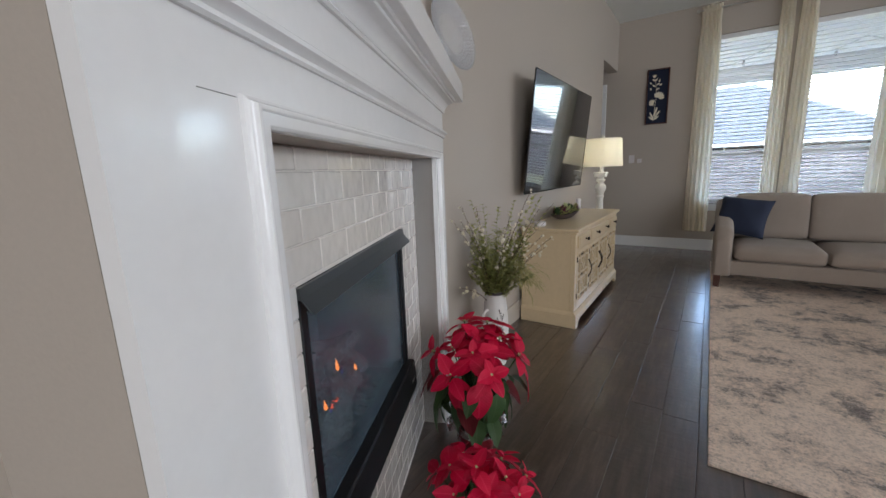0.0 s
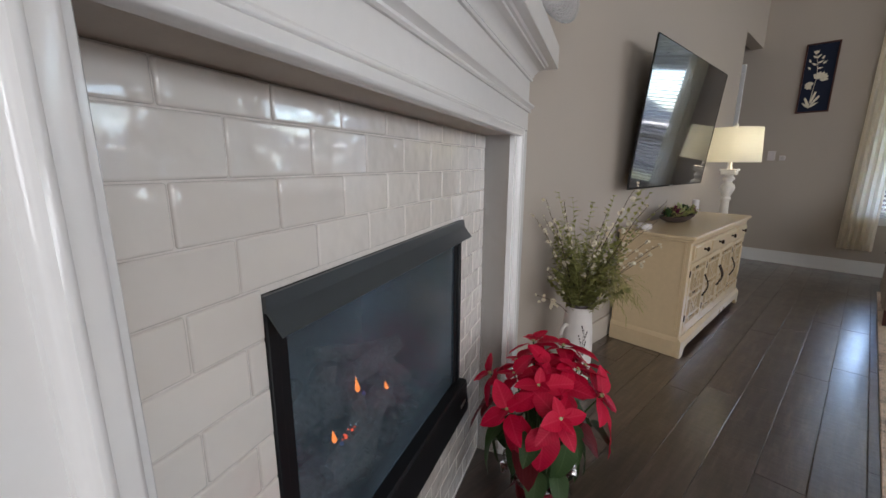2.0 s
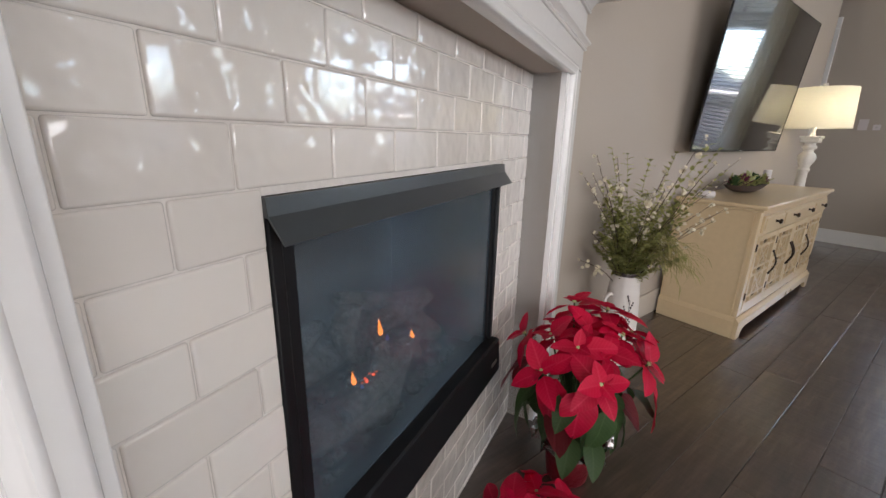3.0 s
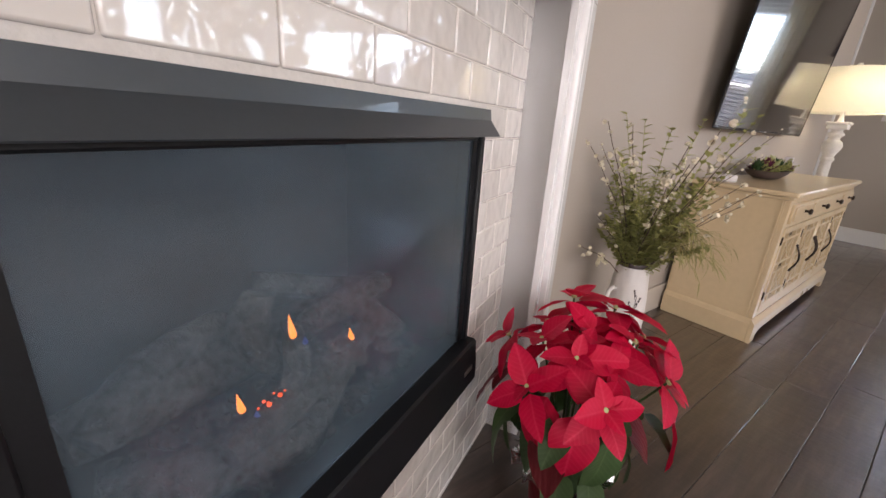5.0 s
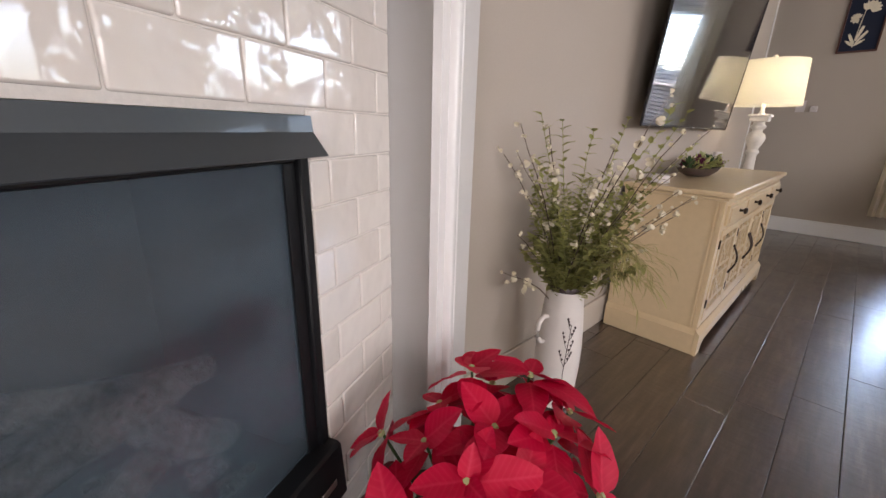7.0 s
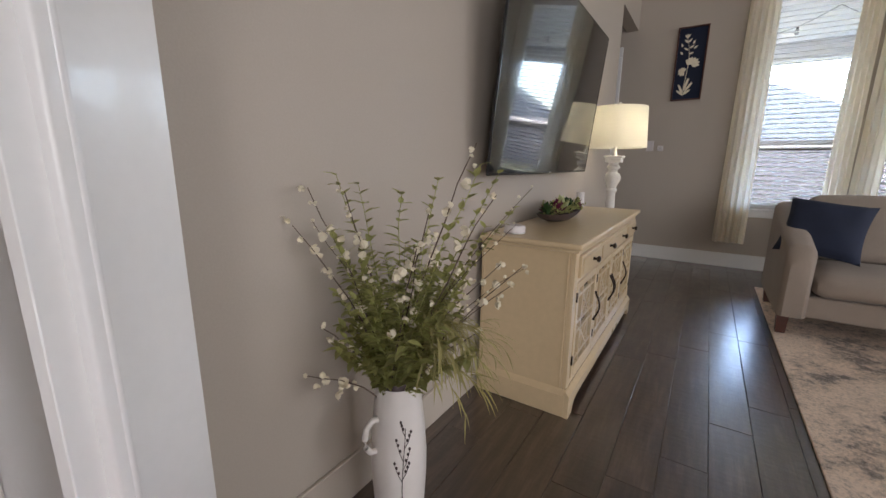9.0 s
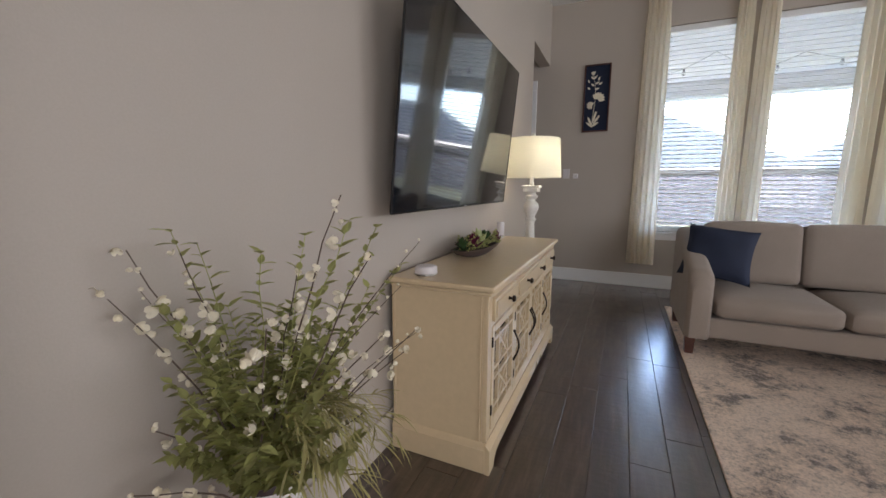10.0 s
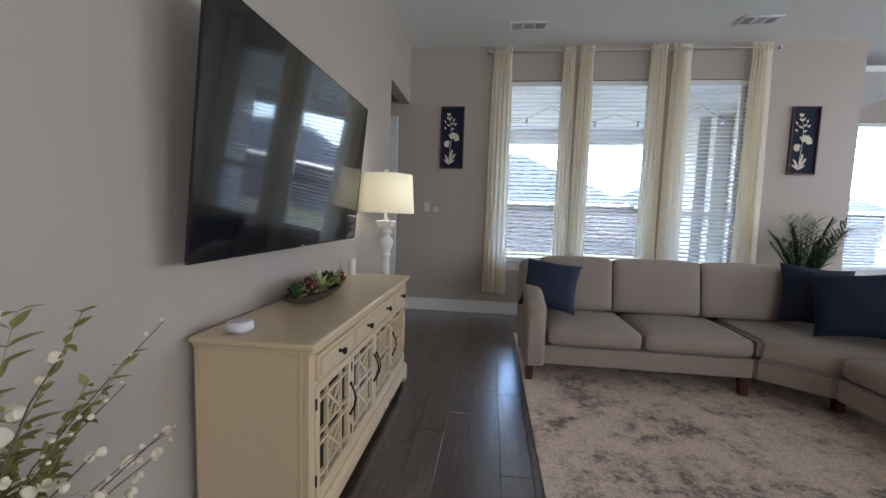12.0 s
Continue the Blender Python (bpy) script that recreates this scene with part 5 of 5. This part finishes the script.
# ---- potted palm ----
def palm():
    p = thing("potted_palm", "green potted palm with arching fronds behind the sofa", "plant", pose(3.89, 6.70, 0))
    part("pot", lathe([(0, 0), (0.13, 0), (0.17, 0.30), (0.18, 0.31), (0.165, 0.31), (0.15, 0.27), (0, 0.27)], 24), CERAMIC, p)
    part("soil", lathe([(0, 0.272), (0.148, 0.272), (0.148, 0.276), (0, 0.28)], 16), SOIL, p)
    rnd = random.Random(12)
    lf = mesh_of("leaflet", petal(0.17, 0.015, 0.25, 0.2, 4), PALM)
    for k in range(34):
        bm = bmesh.new()
        az = k * 2.4 + rnd.uniform(-0.3, 0.3)
        reach, rise = rnd.uniform(0.08, 0.36), rnd.uniform(0.85, 1.32)
        pts = []
        for j in range(9):
            s = j / 8
            r = reach * s ** 1.6
            z = 0.27 + rise * s * (1 - 0.12 * s * s) - 0.12 * reach * s ** 3
            pts.append(Vector((r * math.cos(az), r * math.sin(az), z)))
        tube(bm, pts, 0.005, 0.0015, 5)
        for j in range(16):
            s = 0.42 + 0.57 * j / 15
            i = min(7, int(s * 8))
            pp = pts[i].lerp(pts[i + 1], s * 8 - i)
            d = (pts[i + 1] - pts[i]).normalized()
            for side in (-1, 1):
                sd = d.cross(Vector((0, 0, 1))).normalized() * side
                v = (sd * 0.75 + d * 0.7 + Vector((0, 0, rnd.uniform(-0.1, 0.3)))).normalized()
                join_into(bm, lf, Matrix.Translation(pp) @ v.to_track_quat("Y", "Z").to_matrix().to_4x4() @ Matrix.Scale(rnd.uniform(0.7, 1.1) * (1.1 - 0.5 * abs(s - 0.6)), 4))
        part("frond", bm, PALM, p)
    bpy.data.meshes.remove(lf)


palm()


# ---- vase with artificial flowers ----
def vase():
    v = thing("ceramic_vase", "tall white ceramic jug vase with a painted brown sprig", "vase", pose(-0.485, 2.385, 0, 0, 0, -52))
    part("body", lathe([(0, 0), (0.062, 0.0), (0.072, 0.006), (0.082, 0.08), (0.088, 0.18), (0.088, 0.26), (0.081, 0.36), (0.071, 0.46), (0.066, 0.50), (0.0665, 0.514), (0.064, 0.518), (0.060, 0.514), (0.060, 0.49), (0.066, 0.44), (0.078, 0.30), (0.078, 0.05), (0, 0.02)], 40, 0.008), CERAMIC, v)
    part("rim_glaze", lathe([(0.0668, 0.500), (0.0676, 0.512), (0.0652, 0.5196), (0.0635, 0.5196)], 40), DARKINK, v, "thin brown rim line")
    pts = [(0, 0.070, 0.395), (0, 0.092, 0.402), (0, 0.115, 0.385), (0, 0.122, 0.35), (0, 0.118, 0.32), (0, 0.104, 0.298), (0, 0.086, 0.294)]
    pts = [(y * math.cos(-0.93), y * math.sin(-0.93), z) for x, y, z in pts]
    part("handle", tube(bmesh.new(), pts, 0.010, 0.009, 10), CERAMIC, v)
    bm = bmesh.new()
    def on(a, z):
        r = np.interp(z, [0.08, 0.18, 0.26, 0.36, 0.46], [0.0825, 0.0885, 0.0885, 0.0815, 0.0715]) + 0.0006
        return Vector((r * math.cos(a), r * math.sin(a), z))
    main = [on(0.15, 0.10), on(0.12, 0.18), on(0.16, 0.26), on(0.24, 0.33), on(0.30, 0.385)]
    tube(bm, main, 0.0016, 0.0010, 5)
    for a0, z0, a1, z1 in ((0.13, 0.21, -0.12, 0.27), (0.15, 0.25, 0.42, 0.31), (0.18, 0.28, -0.05, 0.345), (0.22, 0.32, 0.50, 0.365), (0.27, 0.36, 0.12, 0.40), (0.14, 0.22, 0.38, 0.265)):
        tube(bm, [on(a0, z0), on((a0 + a1) / 2, (z0 + z1) / 2 - 0.006), on(a1, z1)], 0.0012, 0.0008, 5)
        for q in (0.45, 0.75, 1.0):
            c = on(a0 + (a1 - a0) * q, z0 + (z1 - z0) * q + 0.006)
            bmesh.ops.create_icosphere(bm, subdivisions=1, radius=0.0055, matrix=Matrix.Translation(c) @ Matrix.Diagonal((0.5, 0.8, 1.2, 1)))
    part("painted_sprig", bm, DARKINK, v, "dark brown painted sprig")


vase()


def bouquet():
    b = thing("flower_arrangement", "artificial cream blossom branches and green sprays in the vase", "flowers", pose(-0.485, 2.385, 0.50))
    rnd = random.Random(21)
    leafs = [mesh_of("l", petal(l, w, 0.25, 0.2, 4), SAGE) for l, w in ((0.034, 0.017), (0.027, 0.014), (0.040, 0.018))]
    blade = mesh_of("b", petal(0.10, 0.007, 0.5, 0.1, 5), OLIVE)
    bp = bmesh.new()
    round_rows = [[bp.verts.new((w * q, y, 0.012 * (y / 0.02) ** 2 + 0.25 * abs(w * q))) for q in (-1, -0.4, 0.4, 1)] for y, w in ((0.001, 0.002), (0.008, 0.0075), (0.015, 0.0105), (0.021, 0.0085), (0.024, 0.004))]
    for ra, rb in zip(round_rows, round_rows[1:]):
        for q in range(3):
            bp.faces.new((ra[q], ra[q + 1], rb[q + 1], rb[q]))
    pet = mesh_of("p", bp, BLOSSOM)
    leaves, flowers, grass = bmesh.new(), bmesh.new(), bmesh.new()

    def curve(tip, bow, base=None):
        base = base or Vector((rnd.uniform(-0.03, 0.03), rnd.uniform(-0.03, 0.03), -0.12))
        out = []
        for j in range(9):
            s = j / 8
            p = base.lerp(tip, s)
            p += Vector((-(tip.x) * bow * math.sin(math.pi * s) * 0.6, -(tip.y) * bow * math.sin(math.pi * s) * 0.6, bow * 0.12 * math.sin(math.pi * s)))
            p += Vector((rnd.uniform(-1, 1), rnd.uniform(-1, 1), 0)) * 0.006 * (0 < j < 8)
            out.append(p)
        return out

    def at(pts, s):
        i = min(len(pts) - 2, int(s * (len(pts) - 1)))
        return pts[i].lerp(pts[i + 1], s * (len(pts) - 1) - i), (pts[i + 1] - pts[i]).normalized()

    def blossom(p, size):
        m0 = Matrix.Translation(p) @ Euler((rnd.uniform(0, 6.3), rnd.uniform(0, 6.3), rnd.uniform(0, 6.3))).to_matrix().to_4x4()
        for k in range(5):
            join_into(flowers, pet, m0 @ pose(0, 0, 0, rnd.uniform(5, 30), 0, 72 * k + rnd.uniform(-8, 8)) @ Matrix.Scale(size, 4))

    # blossom branches: tips relative to the vase mouth
    for tip, dense, lo in ((Vector((0.27, -0.03, 0.70)), 30, 0.35), (Vector((-0.175, -0.21, 0.49)), 22, 0.45), (Vector((0.27, 0.20, 0.30)), 17, 0.5), (Vector((-0.06, -0.13, 0.58)), 20, 0.5),
                           (Vector((0.20, 0.12, 0.16)), 12, 0.5), (Vector((0.30, 0.06, 0.40)), 14, 0.55), (Vector((-0.10, -0.20, 0.22)), 10, 0.6), (Vector((0.10, 0.02, 0.52)), 16, 0.5), (Vector((0.18, -0.14, 0.46)), 14, 0.5), (Vector((-0.13, -0.23, 0.08)), 10, 0.55), (Vector((0.31, 0.20, 0.37)), 14, 0.5), (Vector((-0.13, -0.19, 0.59)), 16, 0.5), (Vector((0.30, 0.02, 0.58)), 16, 0.45)):
        pts = curve(tip, 0.18)
        part("branch", tube(bmesh.new(), pts, 0.0034, 0.0012, 5), BARK, b)
        dense = max(6, int(dense * 0.5))
        for k in range(dense):
            s = lo + (1 - lo) * k / (dense - 1)
            p, d = at(pts, s)
            off = Vector((rnd.gauss(0, 1), rnd.gauss(0, 1), rnd.gauss(0, 1))).normalized() * rnd.uniform(0.004, 0.024)
            for extra in range(rnd.choice((1, 1, 1, 2))):
                blossom(p + off * (1 + 0.8 * extra), rnd.uniform(0.45, 0.9) * (1.0 - 0.35 * (s > 0.9)))
    # bare twigs with small buds
    for tip in (Vector((0.33, 0.17, 0.59)), Vector((0.32, 0.10, 0.50)), Vector((0.31, 0.22, 0.36)), Vector((-0.16, -0.16, 0.50))):
        pts = curve(tip, 0.25)
        part("twig", tube(bmesh.new(), pts, 0.002, 0.0008, 4), BARK, b)
        for k in range(9):
            p, d = at(pts, 0.6 + 0.4 * k / 8)
            bmesh.ops.create_icosphere(flowers, subdivisions=1, radius=rnd.uniform(0.003, 0.006), matrix=Matrix.Translation(p + Vector((rnd.uniform(-.008, .008), rnd.uniform(-.008, .008), rnd.uniform(-.004, .008)))))
    # leafy sprays
    tall = [Vector(q) for q in ((-0.10, -0.12, 0.62), (0.04, -0.02, 0.57), (0.13, 0.02, 0.61), (-0.06, -0.18, 0.48), (0.28, 0.07, 0.63), (0.27, -0.01, 0.65), (-0.02, -0.12, 0.60), (0.22, 0.12, 0.48), (0.30, 0.14, 0.54))]
    for k in range(78):
        az = rnd.uniform(0, 6.28)
        rr = rnd.uniform(0.05, 0.25)
        tip = Vector((0.04 + rr * math.cos(az), rr * math.sin(az), rnd.uniform(0.12, 0.43)))
        if k < len(tall):
            tip = tall[k]
        tip.x = max(tip.x, -0.15)
        pts = curve(tip, 0.15)
        part("stem", tube(bmesh.new(), pts, 0.0018, 0.0008, 4), SAGE, b)
        for j in range(18):
            s = 0.35 + 0.65 * j / 17
            p, d = at(pts, s)
            for side in (-1, 1):
                sd = d.cross(Vector((rnd.uniform(-.4, .4), rnd.uniform(-.4, .4), 1))).normalized() * side
                v = (sd + d * 0.7 + Vector((0, 0, rnd.uniform(-0.3, 0.2)))).normalized()
                join_into(leaves, rnd.choice(leafs), Matrix.Translation(p) @ v.to_track_quat("Y", "Z").to_matrix().to_4x4() @ Matrix.Scale(rnd.uniform(0.7, 1.3), 4))
    # grassy tufts
    for k in range(40):
        az = rnd.uniform(-0.5, 1.5)
        rr = rnd.uniform(0.14, 0.33)
        top, end = rnd.uniform(0.12, 0.28), rnd.uniform(0.04, 0.20)
        pts = []
        for j in range(9):
            s = j / 8
            pts.append(Vector((rr * s ** 1.5 * math.cos(az), rr * s ** 1.5 * math.sin(az), -0.10 + (top + 0.10) * math.sin(math.pi / 2 * min(1, s * 1.35)) - (top - min(end, top)) * max(0, s - 0.6) / 0.4)))
        tube(grass, pts, 0.0014, 0.0006, 4)
        for j in range(14):
            p, d = at(pts, 0.5 + 0.5 * j / 13)
            v = (d + Vector((rnd.gauss(0, .35), rnd.gauss(0, .35), rnd.gauss(0, .3)))).normalized()
            join_into(grass, blade, Matrix.Translation(p) @ v.to_track_quat("Y", "Z").to_matrix().to_4x4() @ Matrix.Scale(rnd.uniform(0.4, 0.85), 4))
    for nm, bm_, mt in (("leaves", leaves, SAGE), ("blossoms", flowers, BLOSSOM), ("grass", grass, OLIVE)):
        tagged(part(nm, bm_, mt, b), kind="stuff")


bouquet()


# ---- poinsettias ----
def poinsettia(m):
    p = thing("poinsettia", "red poinsettia in a dark red foil-wrapped pot on the floor", "plant", m, group="poinsettias by the hearth")
    part("pot", lathe([(0, 0), (0.068, 0.0), (0.070, 0.005), (0.088, 0.15), (0.086, 0.154), (0.080, 0.15), (0.076, 0.12), (0, 0.12)], 28, 0.02), REDFOIL, p)
    part("soil", lathe([(0, 0.121), (0.077, 0.121), (0, 0.128)], 16), SOIL, p)
    rnd = random.Random(33)
    bm = bmesh.new()
    n = 40
    rows = []
    for j, (r, z) in enumerate(((0.087, 0.120), (0.094, 0.150), (0.112, 0.172), (0.128, 0.18))):
        rows.append([bm.verts.new(((r * (1 + 0.12 * j * math.sin(k * 2.3) * 0.5)) * math.cos(2 * math.pi * k / n), (r * (1 + 0.06 * j * math.cos(k * 1.7))) * math.sin(2 * math.pi * k / n), z + 0.010 * j * math.sin(k * 1.9))) for k in range(n)])
    for a, c in zip(rows, rows[1:]):
        for k in range(n):
            bm.faces.new((a[k], a[(k + 1) % n], c[(k + 1) % n], c[k]))
    part("foil_collar", bm, FOIL, p, "crumpled silver foil collar", smooth=False)
    reds = [mesh_of("bract", petal(l, w, c, f, 8, 0.62), RED) for l, w, c, f in ((0.115, 0.074, 0.22, 0.16), (0.098, 0.066, 0.08, 0.20), (0.128, 0.084, 0.36, 0.13), (0.066, 0.042, 0.10, 0.22), (0.145, 0.108, 0.28, 0.10))]
    greens = [mesh_of("leaf", petal(l, w, c, 0.2, 8, 0.62), GREEN) for l, w, c in ((0.15, 0.095, 0.5), (0.12, 0.075, 0.3))]
    dark = mesh_of("leaf", petal(0.15, 0.105, 0.30, 0.2, 8, 0.6), SHADERED)
    # flower heads: direction, reach, height and lean
    heads = [(0, 0.02, 0.50, 5), (150, 0.10, 0.57, 12), (95, 0.17, 0.52, 25), (40, 0.13, 0.47, 22), (-10, 0.11, 0.45, 24), (-65, 0.12, 0.46, 28), (-125, 0.12, 0.47, 26), (180, 0.13, 0.48, 24),
             (75, 0.235, 0.44, 42), (20, 0.22, 0.40, 45), (-40, 0.21, 0.38, 48), (-90, 0.225, 0.40, 46), (-140, 0.21, 0.42, 42), (125, 0.20, 0.44, 38)]
    yellow = mesh_of("centre", lathe([(0, 0), (0.006, 0), (0.008, 0.005), (0.005, 0.010), (0, 0.011)], 8), PALEGREEN)
    for az, reach, hz, lean in heads:
        out = radians(az)
        reach *= 0.88
        hx, hy = reach * math.cos(out), reach * math.sin(out)
        hz = hz * 0.72 + 0.215 + rnd.uniform(-0.015, 0.015)
        stem = [(hx * 0.12, hy * 0.12, 0.12), (hx * 0.45, hy * 0.45, 0.12 + (hz - 0.12) * 0.55), (hx, hy, hz)]
        part("stem", tube(bmesh.new(), stem, 0.004, 0.0028, 6), GREEN, p)
        base = Matrix.Translation((hx, hy, hz)) @ Matrix.Rotation(out, 4, "Z") @ Matrix.Rotation(radians(lean + rnd.uniform(-10, 10)), 4, "Y")
        part("centre", yellow, PALEGREEN, p, at=base)
        ph = rnd.uniform(0, 360)
        big = rnd.choice((4, 5, 5))
        for k in range(big):
            part("bract", rnd.choice(reds[:3]), RED, p, at=base @ pose(0, 0, -0.006, rnd.uniform(-22, 16), rnd.uniform(-16, 16), ph + 360 / big * k + rnd.uniform(-22, 22)) @ pose(0, 0.012, 0) @ Matrix.Scale(rnd.uniform(0.7, 1.05), 4))
        for k in range(3):
            part("bract", rnd.choice(reds[1:4:2]), RED, p, at=base @ pose(0, 0, 0.006, rnd.uniform(0, 34), rnd.uniform(-18, 18), ph + 40 + 120 * k + rnd.uniform(-30, 30)) @ Matrix.Scale(rnd.uniform(0.75, 1.05), 4))
    # large older bracts hanging low at the outside
    for az, reach, hz, droop in ((-84, 0.14, 0.45, -68), (-54, 0.16, 0.45, -64), (22, 0.21, 0.46, -66), (120, 0.18, 0.43, -55)):
        part("bract", reds[4], RED, p, at=Matrix.Translation((reach * math.cos(radians(az)), reach * math.sin(radians(az)), hz)) @ pose(0, 0, 0, 0, 0, az - 90) @ pose(0, 0, 0, droop, rnd.uniform(-15, 15), 0) @ Matrix.Scale(rnd.uniform(0.9, 1.1), 4))
    for k in range(34):
        a = k * 2.399
        rr = rnd.uniform(0.06, 0.17)
        z = rnd.uniform(0.26, 0.42)
        part("leaf", rnd.choice(greens), GREEN, p, at=Matrix.Translation((rr * math.cos(a), rr * math.sin(a), z)) @ Matrix.Rotation(a - math.pi / 2, 4, "Z") @ pose(0, 0, 0, rnd.uniform(-70, -25), rnd.uniform(-20, 20), 0))
    # Low leaves coloured dark for the shade under the flower heads.
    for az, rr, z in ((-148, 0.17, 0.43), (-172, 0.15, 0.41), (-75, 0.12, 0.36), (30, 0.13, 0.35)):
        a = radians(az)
        part("dark_bract", dark, SHADERED, p, "red lower leaf, its shade put into the colour", at=Matrix.Translation((rr * math.cos(a), rr * math.sin(a), z)) @ Matrix.Rotation(a - math.pi / 2, 4, "Z") @ pose(0, 0, 0, -42, 15, 0))
    return p


plant = poinsettia(pose(-0.165, 1.53, 0))
copy_thing(plant, pose(0.13, 1.05, 0, 0, 0, 130) @ Matrix.Scale(0.70, 4))

# ---- ceiling downlights of the open plan behind ----
for k, (x, y) in enumerate(((2.2, -1.2), (4.2, -1.2), (2.2, 1.0), (4.6, 1.0))):
    d = thing("downlight", "small round recessed ceiling light, switched on", "ceiling light", pose(x, y, CEILZ), group="ceiling downlights")
    part("trim_ring", lathe([(0.055, -0.001), (0.085, -0.001), (0.083, -0.008), (0.058, -0.010), (0.055, -0.001)], 28), TRIM, d)
    lamp("downlight_lamp", "AREA", (x, y, CEILZ - 0.012), DOWN, (1, 0.78, 0.58), 0.10)

# ---- tiles of the hearth ----
tiles = thing("hearth_tile", "glossy handmade white subway tile round the firebox", "tile", HEARTH, kind="structure")
TP, TR = 0.157, 0.0765
T0, T1 = 0.197, 0.2055
cache = {}


def tile_piece(w, h):
    key = (round(w, 4), round(h, 4))
    if key not in cache:
        cache[key] = mesh_of("tile", boxes((0, T1 - T0, -w / 2, w / 2, -h / 2, h / 2, 0.0035, 3)), TILE)
    return cache[key]


rnd = random.Random(3)
rows = []
z = 1.323
while z > 0:
    rows.append((max(0.002, z - TR), z))
    z -= TR
rows.append((1.323, 1.374))
for za, zb in rows:
    idx = round((1.323 - zb) / TR) if zb < 1.37 else -1
    first = 0.508 if idx % 2 == 0 else 0.430
    u = first - 2 * TP
    while u < 1.66:
        a, b = max(u, 0.3115), min(u + TP, 1.6595)
        u += TP
        if b - a < 0.012:
            continue
        spans = [(a, b, za, zb)]
        if za < FZ1 - 0.004 and zb > FZ0 + 0.004:
            spans = [(s0, s1, za, zb) for s0, s1 in ((a, min(b, F0 - 0.001)), (max(a, F1 + 0.001), b)) if s1 - s0 > 0.010]
            if a < F1 and b > F0:
                if zb > FZ1 + 0.012:
                    spans.append((max(a, F0), min(b, F1), FZ1 + 0.002, zb))
                if za < FZ0 - 0.012:
                    spans.append((max(a, F0), min(b, F1), za, FZ0 - 0.002))
        for s0, s1, t0, t1 in spans:
            g = 0.0013
            part("tile", tile_piece(s1 - s0 - 2 * g, t1 - t0 - 2 * g), TILE, tiles, at=pose(T0 + rnd.uniform(-0.0005, 0.0008), (s0 + s1) / 2, (t0 + t1) / 2, 0, rnd.uniform(-0.35, 0.35), rnd.uniform(-0.3, 0.3)))
part("grout", boxes((0.1965, 0.2015, 0.3115, F0 - 0.002, 0.0015, 1.374), (0.1965, 0.2015, F1 + 0.002, 1.6595, 0.0015, 1.374), (0.1965, 0.2015, F0 - 0.0018, F1 + 0.0018, 0.0015, FZ0 - 0.002), (0.1965, 0.2015, F0 - 0.0018, F1 + 0.0018, FZ1 + 0.002, 1.374)), GROUT, tiles, smooth=False)

# ---- floor planks ----
PW = 0.164
rnd = random.Random(17)
plank_cache = {}
far_boards = bmesh.new()
count = 0
for c in range(-16, 54):
    xa = 0.211 + c * PW
    if xa < -2.5 or xa + PW > 8.8:
        continue
    y = -4.5 + rnd.uniform(-1.2, 0)
    if c == 1:
        y = 3.56 - 6 * 1.22
    if c == 0:
        y = 3.19 - 6 * 1.22
    while y < 9.5:
        ln = 1.22 if c in (0, 1) else rnd.choice((0.91, 1.22, 1.22, 1.52))
        ya_, yb_ = max(y, -4.55), min(y + ln, 9.55)
        y += ln
        if yb_ - ya_ < 0.05:
            continue
        w, l = PW - 0.0012, yb_ - ya_ - 0.0012
        near = -0.75 < xa < 1.9 and 0.2 < (ya_ + yb_) / 2 < 7.2 and count < 290
        if near:
            key = round(l, 3)
            if key not in plank_cache:
                plank_cache[key] = mesh_of("plank", boxes((-w / 2, w / 2, -l / 2, l / 2, -0.011, 0.0, 0.0022, 2)), FLOOR)
            part("plank", plank_cache[key], FLOOR, subfloor, at=pose(xa + PW / 2, (ya_ + yb_) / 2, rnd.uniform(-0.0006, 0.0)))
            count += 1
        else:
            v = [far_boards.verts.new(p) for p in ((xa + 0.001, ya_ + 0.001, 0), (xa + PW - 0.001, ya_ + 0.001, 0), (xa + PW - 0.001, yb_ - 0.001, 0), (xa + 0.001, yb_ - 0.001, 0))]
            lo = [far_boards.verts.new((q.co.x, q.co.y, -0.011)) for q in v]
            far_boards.faces.new(v)
            for k in range(4):
                far_boards.faces.new((v[k], lo[k], lo[(k + 1) % 4], v[(k + 1) % 4]))
tagged(part("far_planks", far_boards, FLOOR, subfloor, smooth=False), kind="stuff")
